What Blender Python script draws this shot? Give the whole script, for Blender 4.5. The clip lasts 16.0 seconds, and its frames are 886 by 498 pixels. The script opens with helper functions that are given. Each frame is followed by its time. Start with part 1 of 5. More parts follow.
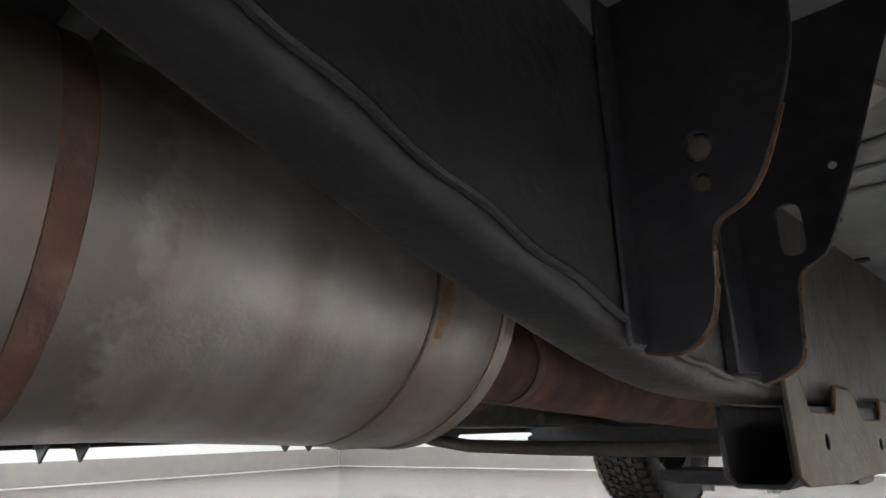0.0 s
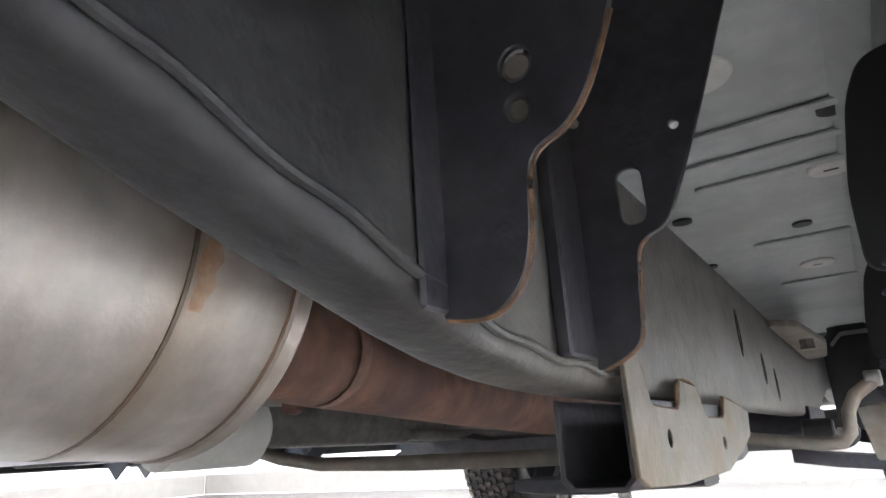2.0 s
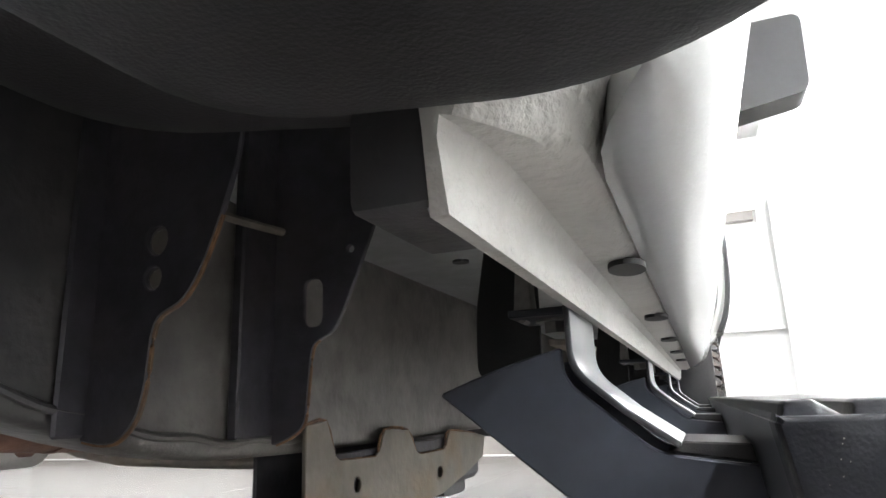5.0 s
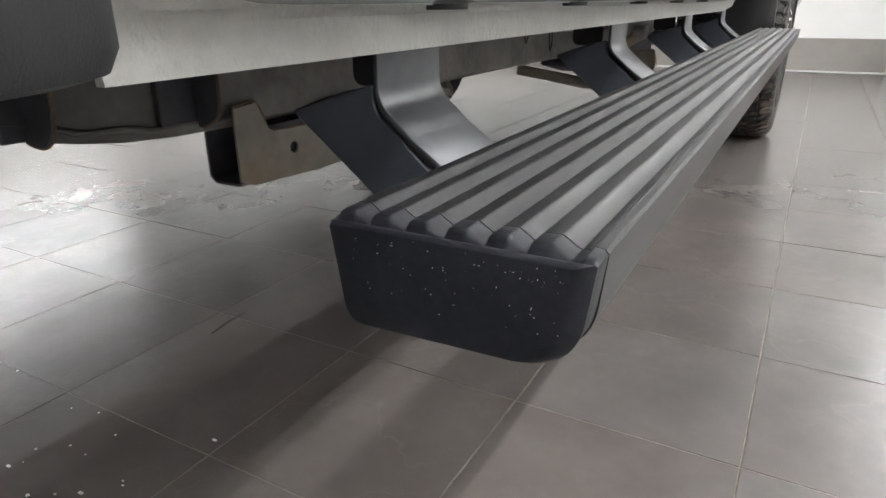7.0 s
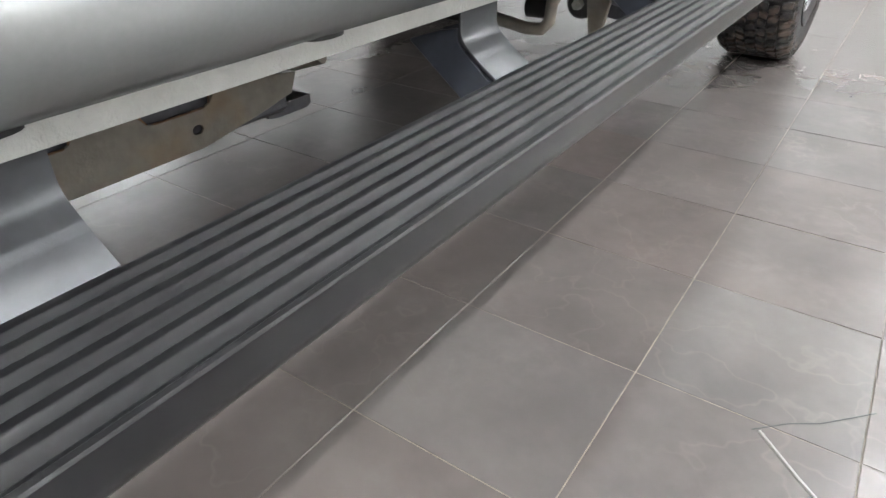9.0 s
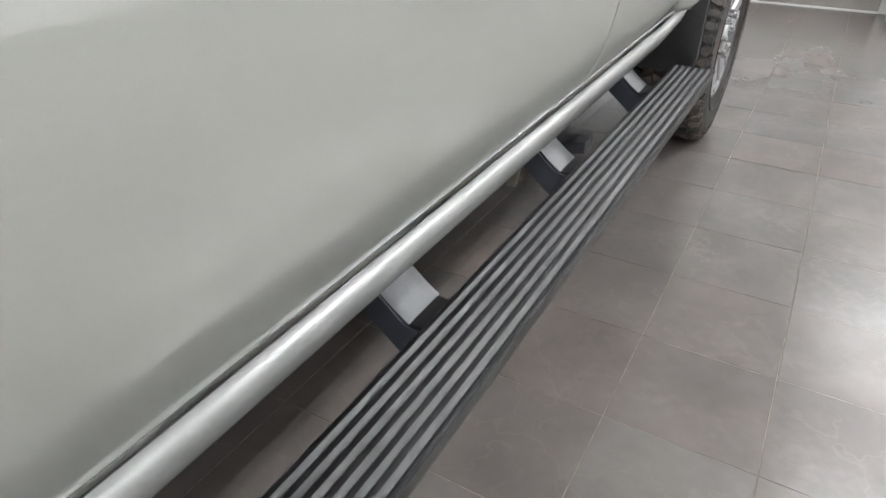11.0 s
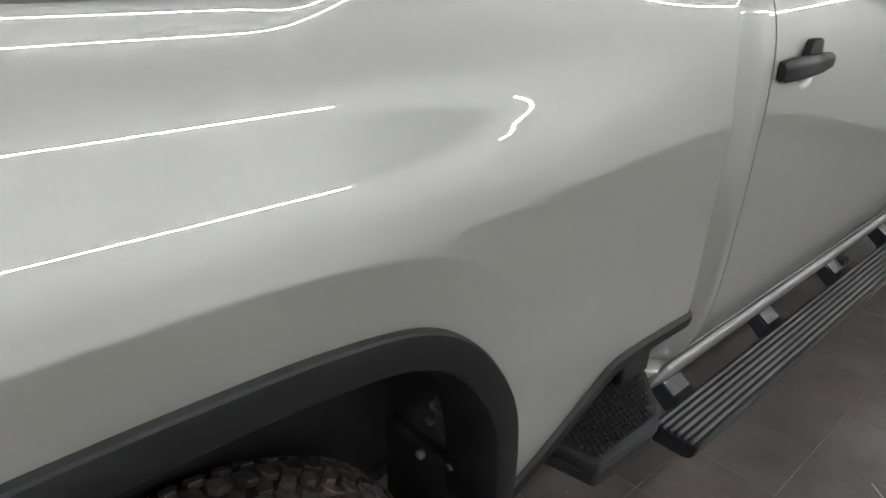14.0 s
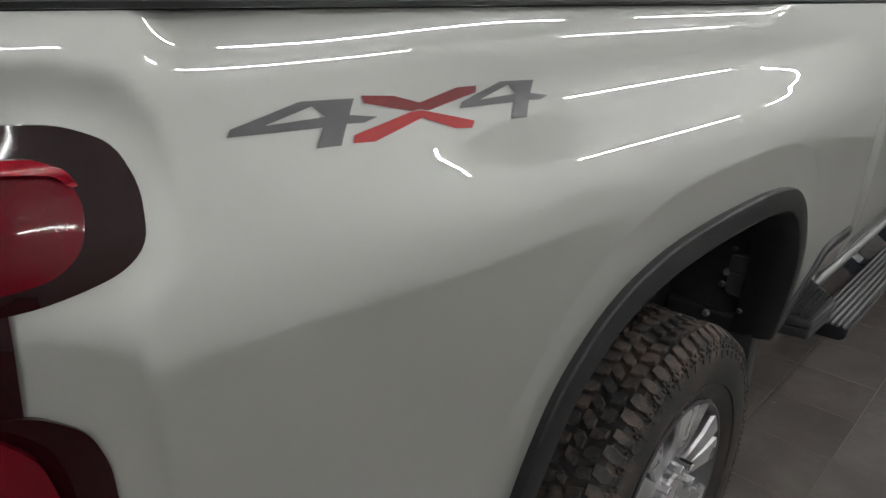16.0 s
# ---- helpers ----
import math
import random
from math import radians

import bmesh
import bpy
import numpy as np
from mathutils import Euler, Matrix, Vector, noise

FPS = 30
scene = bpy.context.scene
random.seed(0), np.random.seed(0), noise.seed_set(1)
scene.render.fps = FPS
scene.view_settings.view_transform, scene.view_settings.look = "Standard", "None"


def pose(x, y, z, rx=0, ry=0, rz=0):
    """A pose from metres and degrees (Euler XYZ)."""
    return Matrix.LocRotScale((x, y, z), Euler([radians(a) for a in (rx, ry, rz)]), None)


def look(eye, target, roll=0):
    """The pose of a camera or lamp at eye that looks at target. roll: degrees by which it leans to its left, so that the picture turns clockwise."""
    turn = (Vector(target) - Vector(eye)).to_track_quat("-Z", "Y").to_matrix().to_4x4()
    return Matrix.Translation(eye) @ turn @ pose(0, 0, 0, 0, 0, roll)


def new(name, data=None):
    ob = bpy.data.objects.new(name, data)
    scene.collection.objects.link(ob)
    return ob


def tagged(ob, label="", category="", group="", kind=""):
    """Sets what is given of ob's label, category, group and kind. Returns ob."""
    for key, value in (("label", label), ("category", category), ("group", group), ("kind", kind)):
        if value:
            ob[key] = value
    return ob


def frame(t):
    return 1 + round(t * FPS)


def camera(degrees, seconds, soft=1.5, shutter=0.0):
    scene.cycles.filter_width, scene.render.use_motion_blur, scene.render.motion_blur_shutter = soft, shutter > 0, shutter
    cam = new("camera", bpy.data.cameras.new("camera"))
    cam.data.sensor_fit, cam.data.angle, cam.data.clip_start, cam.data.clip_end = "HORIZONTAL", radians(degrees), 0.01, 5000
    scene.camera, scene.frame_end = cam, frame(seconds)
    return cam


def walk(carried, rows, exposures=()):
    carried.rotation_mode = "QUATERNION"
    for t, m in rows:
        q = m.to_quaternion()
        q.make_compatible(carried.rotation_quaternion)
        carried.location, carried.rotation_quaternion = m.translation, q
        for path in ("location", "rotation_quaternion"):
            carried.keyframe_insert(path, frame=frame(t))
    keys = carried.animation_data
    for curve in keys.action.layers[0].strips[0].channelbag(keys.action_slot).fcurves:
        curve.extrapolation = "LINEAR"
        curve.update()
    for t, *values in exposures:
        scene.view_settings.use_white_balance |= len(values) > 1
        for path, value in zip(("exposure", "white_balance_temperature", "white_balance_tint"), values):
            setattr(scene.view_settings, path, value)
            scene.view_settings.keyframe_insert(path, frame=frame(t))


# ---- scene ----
cam = camera(69.4, 16.0)
PATH = [
    (0, (0.749, 0.661, 0.438), (-0.549, 2.051, 0.985), -1.8),
    (0.5, (0.685, 0.672, 0.426), (-0.506, 2.163, 1.023), -2.4),
    (1, (0.668, 0.659, 0.413), (-0.48, 2.183, 1.015), -3.0),
    (1.5, (0.698, 0.707, 0.422), (-0.424, 2.252, 1.015), -3.3),
    (2, (0.733, 0.762, 0.425), (-0.287, 2.377, 1.019), -3.7),
    (2.5, (0.757, 0.796, 0.427), (-0.139, 2.485, 1.013), -3.6),
    (3, (0.777, 0.8, 0.429), (0.016, 2.556, 1.011), -3.8),
    (3.5, (0.797, 0.784, 0.436), (0.135, 2.582, 1.009), -4.3),
    (3.7, (0.811, 0.774, 0.446), (0.176, 2.582, 1.02), -4.5),
    (5.8, (0.984, 0.717, 0.494), (0.194, 2.546, 0.690), -0.3),
    (6, (1.010, 0.722, 0.496), (0.198, 2.555, 0.512), -0.2),
    (6.5, (1.061, 0.739, 0.523), (0.150, 2.484, 0.172), -0.4),
    (7, (1.105, 0.718, 0.574), (0.188, 2.343, -0.146), -0.6),
    (7.5, (1.143, 0.749, 0.637), (0.231, 2.27, -0.288), -0.5),
    (8, (1.198, 0.813, 0.675), (0.237, 2.227, -0.362), -0.3),
    (8.2, (1.233, 0.854, 0.678), (0.26, 2.244, -0.38), -0.2),
    (10.3, (1.310, 1.144, 0.809), (0.400, 2.596, -0.270), 0.0),
    (10.5, (1.291, 1.144, 0.831), (0.413, 2.597, -0.237), 0.1),
    (11, (1.307, 1.097, 1.065), (0.418, 2.620, -0.047), -0.1),
    (11.5, (1.356, 0.986, 1.353), (0.480, 2.573, 0.186), 1.1),
    (12, (1.439, 0.739, 1.478), (0.579, 2.183, 0.411), 1.0),
    (12.5, (1.566, 0.388, 1.539), (0.525, 1.725, 0.463), 0.6),
    (13, (1.613, 0.120, 1.579), (0.415, 1.324, 0.523), 0.2),
    (13.5, (1.545, -0.114, 1.567), (0.242, 1.096, 0.653), 1.3),
    (14, (1.554, -0.377, 1.582), (0.196, 0.839, 0.758), 0.9),
    (14.5, (1.579, -0.741, 1.595), (0.214, 0.495, 0.814), 0.7),
    (15, (1.560, -0.988, 1.563), (0.183, 0.254, 0.821), 0.7),
    (15.5, (1.485, -1.194, 1.564), (0.134, 0.078, 0.817), 0.7),
    (16, (1.468, -1.471, 1.556), (0.138, -0.16, 0.839), -0.2),
]
EXPOSURE = [(0.0, 1.45, 6350, 10), (0.2, 2.0, 6350, 10), (0.5, 2.75, 6250, 10), (0.9, 3.0, 6150, 10), (2.0, 3.0, 6100, 10), (3.7, 3.75, 6150, 10), (5.8, 1.05, 6500, 10), (7.0, 1.05, 6500, 10),
            (8.2, 1.4, 6400, 10), (10.5, 1.1, 6350, 10), (11.5, 0.55, 6500, 10), (12.5, 0.35, 6450, 10), (13.5, -0.25, 6500, 10), (15.0, -0.6, 6550, 10), (16.0, -0.75, 6550, 10)]
walk(cam, [(t, look(e, a, r)) for t, e, a, r in PATH],
     EXPOSURE)

# ---- world and light ----
world = bpy.data.worlds.new("world")
scene.world = world
world.use_nodes = True
world.node_tree.nodes["Background"].inputs["Color"].default_value = (0.8, 0.85, 0.9, 1)
world.node_tree.nodes["Background"].inputs["Strength"].default_value = 0.05


# ---- materials ----
def mat(name, color, rough=0.5, metal=0.0, var=0.15, scale=30.0, bump=0.0, bscale=200.0, coat=0.0, stain=None, stain_amt=0.0, stain_scale=6.0, obrand=0.0, rvar=0.1):
    """A surface with a base colour varied at two scales, an optional stain colour, and fine relief."""
    m = bpy.data.materials.new(name)
    m.use_nodes = True
    nt = m.node_tree
    n, l = nt.nodes, nt.links
    b = n["Principled BSDF"]
    b.inputs["Metallic"].default_value = metal
    tc = n.new("ShaderNodeTexCoord")
    n1 = n.new("ShaderNodeTexNoise")
    n1.inputs["Scale"].default_value = scale
    n1.inputs["Detail"].default_value = 6
    l.new(tc.outputs["Object"], n1.inputs["Vector"])
    n2 = n.new("ShaderNodeTexNoise")
    n2.inputs["Scale"].default_value = stain_scale
    n2.inputs["Detail"].default_value = 4
    l.new(tc.outputs["Object"], n2.inputs["Vector"])
    mix = n.new("ShaderNodeMix")
    mix.data_type = "RGBA"
    mix.blend_type = "MIX"
    mr = n.new("ShaderNodeMapRange")
    mr.inputs["From Min"].default_value, mr.inputs["From Max"].default_value = 0.3, 0.7
    l.new(n1.outputs["Fac"], mr.inputs["Value"])
    l.new(mr.outputs["Result"], mix.inputs["Factor"])
    mix.inputs["A"].default_value = (*[c * (1 - var) for c in color], 1)
    mix.inputs["B"].default_value = (*[min(1, c * (1 + var)) for c in color], 1)
    out = mix.outputs["Result"]
    if stain:
        mx = n.new("ShaderNodeMix")
        mx.data_type = "RGBA"
        ms = n.new("ShaderNodeMapRange")
        ms.inputs["From Min"].default_value, ms.inputs["From Max"].default_value = 0.45, 0.7
        ms.inputs["To Max"].default_value = stain_amt
        l.new(n2.outputs["Fac"], ms.inputs["Value"])
        l.new(ms.outputs["Result"], mx.inputs["Factor"])
        l.new(out, mx.inputs["A"])
        mx.inputs["B"].default_value = (*stain, 1)
        out = mx.outputs["Result"]
    if obrand:
        oi = n.new("ShaderNodeObjectInfo")
        mo = n.new("ShaderNodeMapRange")
        mo.inputs["To Min"].default_value, mo.inputs["To Max"].default_value = 1 - obrand, 1 + obrand
        l.new(oi.outputs["Random"], mo.inputs["Value"])
        hs = n.new("ShaderNodeHueSaturation")
        l.new(mo.outputs["Result"], hs.inputs["Value"])
        l.new(out, hs.inputs["Color"])
        out = hs.outputs["Color"]
    l.new(out, b.inputs["Base Color"])
    rr = n.new("ShaderNodeMapRange")
    rr.inputs["To Min"].default_value, rr.inputs["To Max"].default_value = max(0.02, rough - rvar), min(1, rough + rvar)
    l.new(n2.outputs["Fac"], rr.inputs["Value"])
    l.new(rr.outputs["Result"], b.inputs["Roughness"])
    if bump:
        nb = n.new("ShaderNodeTexNoise")
        nb.inputs["Scale"].default_value = bscale
        nb.inputs["Detail"].default_value = 3
        l.new(tc.outputs["Object"], nb.inputs["Vector"])
        bp = n.new("ShaderNodeBump")
        bp.inputs["Strength"].default_value = bump
        bp.inputs["Distance"].default_value = 0.002
        l.new(nb.outputs["Fac"], bp.inputs["Height"])
        l.new(bp.outputs["Normal"], b.inputs["Normal"])
    if coat:
        b.inputs["Coat Weight"].default_value = coat
        b.inputs["Coat Roughness"].default_value = 0.02
    return m


def glow(name, color, strength):
    m = bpy.data.materials.new(name)
    m.use_nodes = True
    b = m.node_tree.nodes["Principled BSDF"]
    b.inputs["Base Color"].default_value = (0.9, 0.9, 0.9, 1)
    b.inputs["Emission Color"].default_value = (*color, 1)
    b.inputs["Emission Strength"].default_value = strength
    return m


PAINT = mat("silver_paint", (0.385, 0.391, 0.372), 0.60, 0.58, 0.02, 900, coat=1.0, rvar=0.02, stain=(0.395, 0.401, 0.382), stain_amt=0.3, stain_scale=1.5)
PAINT.node_tree.nodes["Principled BSDF"].inputs["Coat IOR"].default_value = 3.0
PAINT.node_tree.nodes["Principled BSDF"].inputs["Coat Roughness"].default_value = 0.0
PAINT.node_tree.nodes["Principled BSDF"].inputs["Specular IOR Level"].default_value = 0.1
# inner sill primer with the shade there put into its blue-grey colour
INNERSILL = mat("shaded_sill_primer", (0.30, 0.32, 0.345), 0.5, 0.0, 0.06, 30, bump=0.05, bscale=200, stain=(0.22, 0.235, 0.25), stain_amt=0.4, stain_scale=7)
SILLMAT = mat("satin_silver_sill", (0.25, 0.255, 0.255), 0.42, 0.4, 0.03, 200, coat=0.8, stain=(0.33, 0.33, 0.325), stain_amt=0.3, rvar=0.03)
SILLMAT.node_tree.nodes["Principled BSDF"].inputs["Coat Roughness"].default_value = 0.10
SILLMAT.node_tree.nodes["Principled BSDF"].inputs["Coat IOR"].default_value = 1.7
PRIMER = mat("sprayed_underseal", (0.58, 0.58, 0.55), 0.6, 0.0, 0.05, 60, bump=1.0, bscale=190, stain=(0.45, 0.45, 0.43), stain_amt=0.4)
PANMAT = mat("primed_floor_pan", (0.40, 0.425, 0.42), 0.55, 0.0, 0.08, 40, bump=0.2, bscale=120, stain=(0.26, 0.27, 0.25), stain_amt=0.6)
BLACKPL = mat("black_plastic", (0.013, 0.013, 0.014), 0.5, 0.0, 0.15, 60, bump=0.15, bscale=900)
TRIM = mat("dark_grey_trim", (0.008, 0.0082, 0.009), 0.48, 0.0, 0.1, 60, bump=0.15, bscale=1200)
TRIM.node_tree.nodes["Principled BSDF"].inputs["Specular IOR Level"].default_value = 0.32
STEPRIM = mat("step_rim", (0.022, 0.023, 0.025), 0.45, 0.0, 0.1, 60, bump=0.15, bscale=1200)
LINER = mat("liner_plastic", (0.020, 0.020, 0.021), 0.42, 0.0, 0.2, 25, bump=0.3, bscale=80, stain=(0.06, 0.055, 0.05), stain_amt=0.4)
LINERPALE = mat("dusty_liner", (0.060, 0.060, 0.060), 0.5, 0.0, 0.3, 25, bump=0.25, bscale=80, stain=(0.025, 0.025, 0.025), stain_amt=0.5)
BOARD = mat("board_anodised", (0.007, 0.007, 0.008), 0.31, 0.0, 0.1, 300, bump=0.05, bscale=1500, stain=(0.018, 0.018, 0.020), stain_amt=0.3, rvar=0.03)
BOARD.node_tree.nodes["Principled BSDF"].inputs["IOR"].default_value = 1.46
CAPMAT = mat("board_cap", (0.012, 0.0125, 0.016), 0.42, 0.0, 0.2, 200, bump=0.1, bscale=800)
CAPMAT.node_tree.nodes["Principled BSDF"].inputs["Specular IOR Level"].default_value = 0.2
SPECK = mat("dust_speck", (0.55, 0.52, 0.42), 0.7, 0.0)
BRKT = mat("bracket_powdercoat", (0.036, 0.041, 0.053), 0.36, 0.15, 0.1, 80, bump=0.03, bscale=500, stain=(0.06, 0.065, 0.08), stain_amt=0.35)
# lighter than the bracket: the strap's bright reflection is put into its colour
STRAPMAT = mat("brightened_strap_powdercoat", (0.056, 0.058, 0.062), 0.36, 0.3, 0.1, 80, bump=0.04, bscale=700, stain=(0.13, 0.13, 0.14), stain_amt=0.35)
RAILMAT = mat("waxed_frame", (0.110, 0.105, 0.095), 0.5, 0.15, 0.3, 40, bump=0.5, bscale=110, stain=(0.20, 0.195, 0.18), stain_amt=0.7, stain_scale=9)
PLATE = mat("black_steel_plate", (0.042, 0.042, 0.05), 0.45, 0.15, 0.25, 70, bump=0.25, bscale=150, stain=(0.09, 0.08, 0.075), stain_amt=0.4, stain_scale=14)
NOTCHED = mat("rust_stained_steel", (0.17, 0.157, 0.13), 0.55, 0.35, 0.15, 50, bump=0.25, bscale=150, stain=(0.20, 0.13, 0.055), stain_amt=0.6, stain_scale=14)
BARE = mat("greyed_steel", (0.20, 0.185, 0.16), 0.55, 0.35, 0.15, 50, bump=0.25, bscale=150, stain=(0.22, 0.15, 0.07), stain_amt=0.4, stain_scale=16)
RUSTEDGE = mat("rusty_edge", (0.17, 0.095, 0.045), 0.8, 0.1, 0.5, 120, bump=0.4, bscale=300, stain=(0.055, 0.05, 0.05), stain_amt=0.9, stain_scale=28)
MUFF = mat("aluminised_steel", (0.45, 0.430, 0.40), 0.42, 0.5, 0.12, 60, bump=0.10, bscale=320, stain=(0.36, 0.285, 0.20), stain_amt=0.6, stain_scale=2.5)


def darken_rear(m, y0, y1, color=(0.19, 0.15, 0.13), amount=0.8):
    """A darker colour towards the rear that fades out along y with a ragged edge."""
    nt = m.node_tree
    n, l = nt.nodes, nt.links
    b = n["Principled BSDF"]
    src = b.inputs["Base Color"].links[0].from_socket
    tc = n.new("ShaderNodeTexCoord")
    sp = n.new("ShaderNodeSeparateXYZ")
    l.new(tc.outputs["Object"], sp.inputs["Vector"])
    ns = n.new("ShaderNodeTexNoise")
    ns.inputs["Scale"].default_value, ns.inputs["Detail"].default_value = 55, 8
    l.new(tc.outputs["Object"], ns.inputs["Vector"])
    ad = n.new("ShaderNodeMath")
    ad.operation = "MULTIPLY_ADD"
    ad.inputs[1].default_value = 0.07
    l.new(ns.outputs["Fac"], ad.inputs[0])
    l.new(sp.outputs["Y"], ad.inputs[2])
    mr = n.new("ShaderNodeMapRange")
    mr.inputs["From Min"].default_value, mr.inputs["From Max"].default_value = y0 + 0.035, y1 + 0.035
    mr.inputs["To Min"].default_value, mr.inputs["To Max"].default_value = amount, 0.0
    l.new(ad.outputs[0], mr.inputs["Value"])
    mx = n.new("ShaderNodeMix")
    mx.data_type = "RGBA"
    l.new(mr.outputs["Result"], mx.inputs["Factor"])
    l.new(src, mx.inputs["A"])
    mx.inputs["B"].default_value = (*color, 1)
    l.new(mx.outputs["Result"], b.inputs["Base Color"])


# soot on the rear part of the silencer
darken_rear(MUFF, 0.764, 0.776, (0.18, 0.165, 0.15), 0.72)
# the frame rail is darker towards the rear
darken_rear(RAILMAT, 0.92, 1.10, (0.030, 0.032, 0.037), 0.85)


def streaks(m, across, color, amount):
    """Stains drawn out round the body, in bands of uneven width along y."""
    nt = m.node_tree
    n, l = nt.nodes, nt.links
    b = n["Principled BSDF"]
    src = b.inputs["Base Color"].links[0].from_socket
    tc = n.new("ShaderNodeTexCoord")
    mp = n.new("ShaderNodeMapping")
    mp.inputs["Scale"].default_value = (2.5, across, 2.5)
    l.new(tc.outputs["Object"], mp.inputs["Vector"])
    ns = n.new("ShaderNodeTexNoise")
    ns.inputs["Scale"].default_value, ns.inputs["Detail"].default_value = 1.0, 7
    l.new(mp.outputs["Vector"], ns.inputs["Vector"])
    mr = n.new("ShaderNodeMapRange")
    mr.inputs["From Min"].default_value, mr.inputs["From Max"].default_value = 0.40, 0.70
    mr.inputs["To Max"].default_value = amount
    l.new(ns.outputs["Fac"], mr.inputs["Value"])
    mx = n.new("ShaderNodeMix")
    mx.data_type = "RGBA"
    l.new(mr.outputs["Result"], mx.inputs["Factor"])
    l.new(src, mx.inputs["A"])
    mx.inputs["B"].default_value = (*color, 1)
    l.new(mx.outputs["Result"], b.inputs["Base Color"])


streaks(MUFF, 26.0, (0.27, 0.205, 0.14), 0.75)
WELD = mat("heat_stained_weld", (0.15, 0.12, 0.095), 0.5, 0.5, 0.3, 70, bump=0.4, bscale=220, stain=(0.24, 0.12, 0.06), stain_amt=0.7, stain_scale=14)
RUSTPATCH = mat("rust_patch", (0.36, 0.26, 0.18), 0.7, 0.2, 0.3, 90, bump=0.5, bscale=220, stain=(0.27, 0.13, 0.06), stain_amt=0.8, stain_scale=55)
BAND = mat("rusted_band", (0.20, 0.125, 0.095), 0.6, 0.3, 0.35, 60, bump=0.5, bscale=180, stain=(0.15, 0.075, 0.05), stain_amt=0.8, stain_scale=22)
PIPE = mat("rusted_pipe", (0.20, 0.112, 0.08), 0.65, 0.3, 0.35, 40, bump=0.5, bscale=160, stain=(0.13, 0.085, 0.075), stain_amt=0.7, stain_scale=12)
streaks(PIPE, 20.0, (0.085, 0.055, 0.05), 0.6)
STEEL = mat("zinc_bolt", (0.33, 0.32, 0.30), 0.45, 0.7, 0.2, 90)
RUBBER = mat("tyre_rubber", (0.012, 0.012, 0.012), 0.6, 0.0, 0.25, 80, bump=0.3, bscale=300, stain=(0.07, 0.05, 0.04), stain_amt=0.55, stain_scale=8)
TREAD = mat("dusty_tread", (0.020, 0.019, 0.018), 0.7, 0.0, 0.5, 120, bump=0.8, bscale=200, stain=(0.125, 0.088, 0.068), stain_amt=0.8, stain_scale=16)
ALLOY = mat("machined_alloy", (0.62, 0.62, 0.63), 0.28, 0.9, 0.05, 100)
ALLOYDK = mat("painted_alloy", (0.10, 0.10, 0.105), 0.35, 0.5, 0.1, 80)
TANK = mat("grey_tank", (0.58, 0.56, 0.61), 0.5, 0.0, 0.1, 20, bump=0.1)
GREYDECAL = mat("grey_decal", (0.075, 0.075, 0.08), 0.35, 0.0, 0.05, coat=0.4)
REDDECAL = mat("red_decal", (0.31, 0.007, 0.009), 0.4, 0.0, 0.05, coat=0.1)
REDDARK = mat("dark_red_decal", (0.14, 0.008, 0.010), 0.35, 0.0, 0.05, coat=0.3)
WALLMAT = mat("white_wall", (0.88, 0.88, 0.87), 0.55, 0.0, 0.03, 3, bump=0.1, bscale=100, stain=(0.7, 0.7, 0.69), stain_amt=0.4, stain_scale=1.0)
DADO = mat("taupe_dado", (0.30, 0.28, 0.26), 0.4, 0.0, 0.06, 8)
CEILDARK = mat("grey_ceiling_paint", (0.60, 0.60, 0.60), 0.8, 0.0, 0.05, 4)
CEILMAT = mat("ceiling_paint", (0.75, 0.75, 0.74), 0.7, 0.0, 0.03, 4)
GROUT = mat("grout", (0.20, 0.165, 0.130), 0.8, 0.0, 0.3, 40, stain=(0.07, 0.06, 0.052), stain_amt=0.9, stain_scale=2.2)
GLASS = mat("dark_glass", (0.02, 0.022, 0.024), 0.04, 0.0, 0.05, coat=1.0, rvar=0.01)
TUBE = glow("tube_light", (0.98, 0.985, 0.985), 184.0)
CHROME = mat("polished_badge", (0.65, 0.65, 0.66), 0.2, 1.0, 0.05)


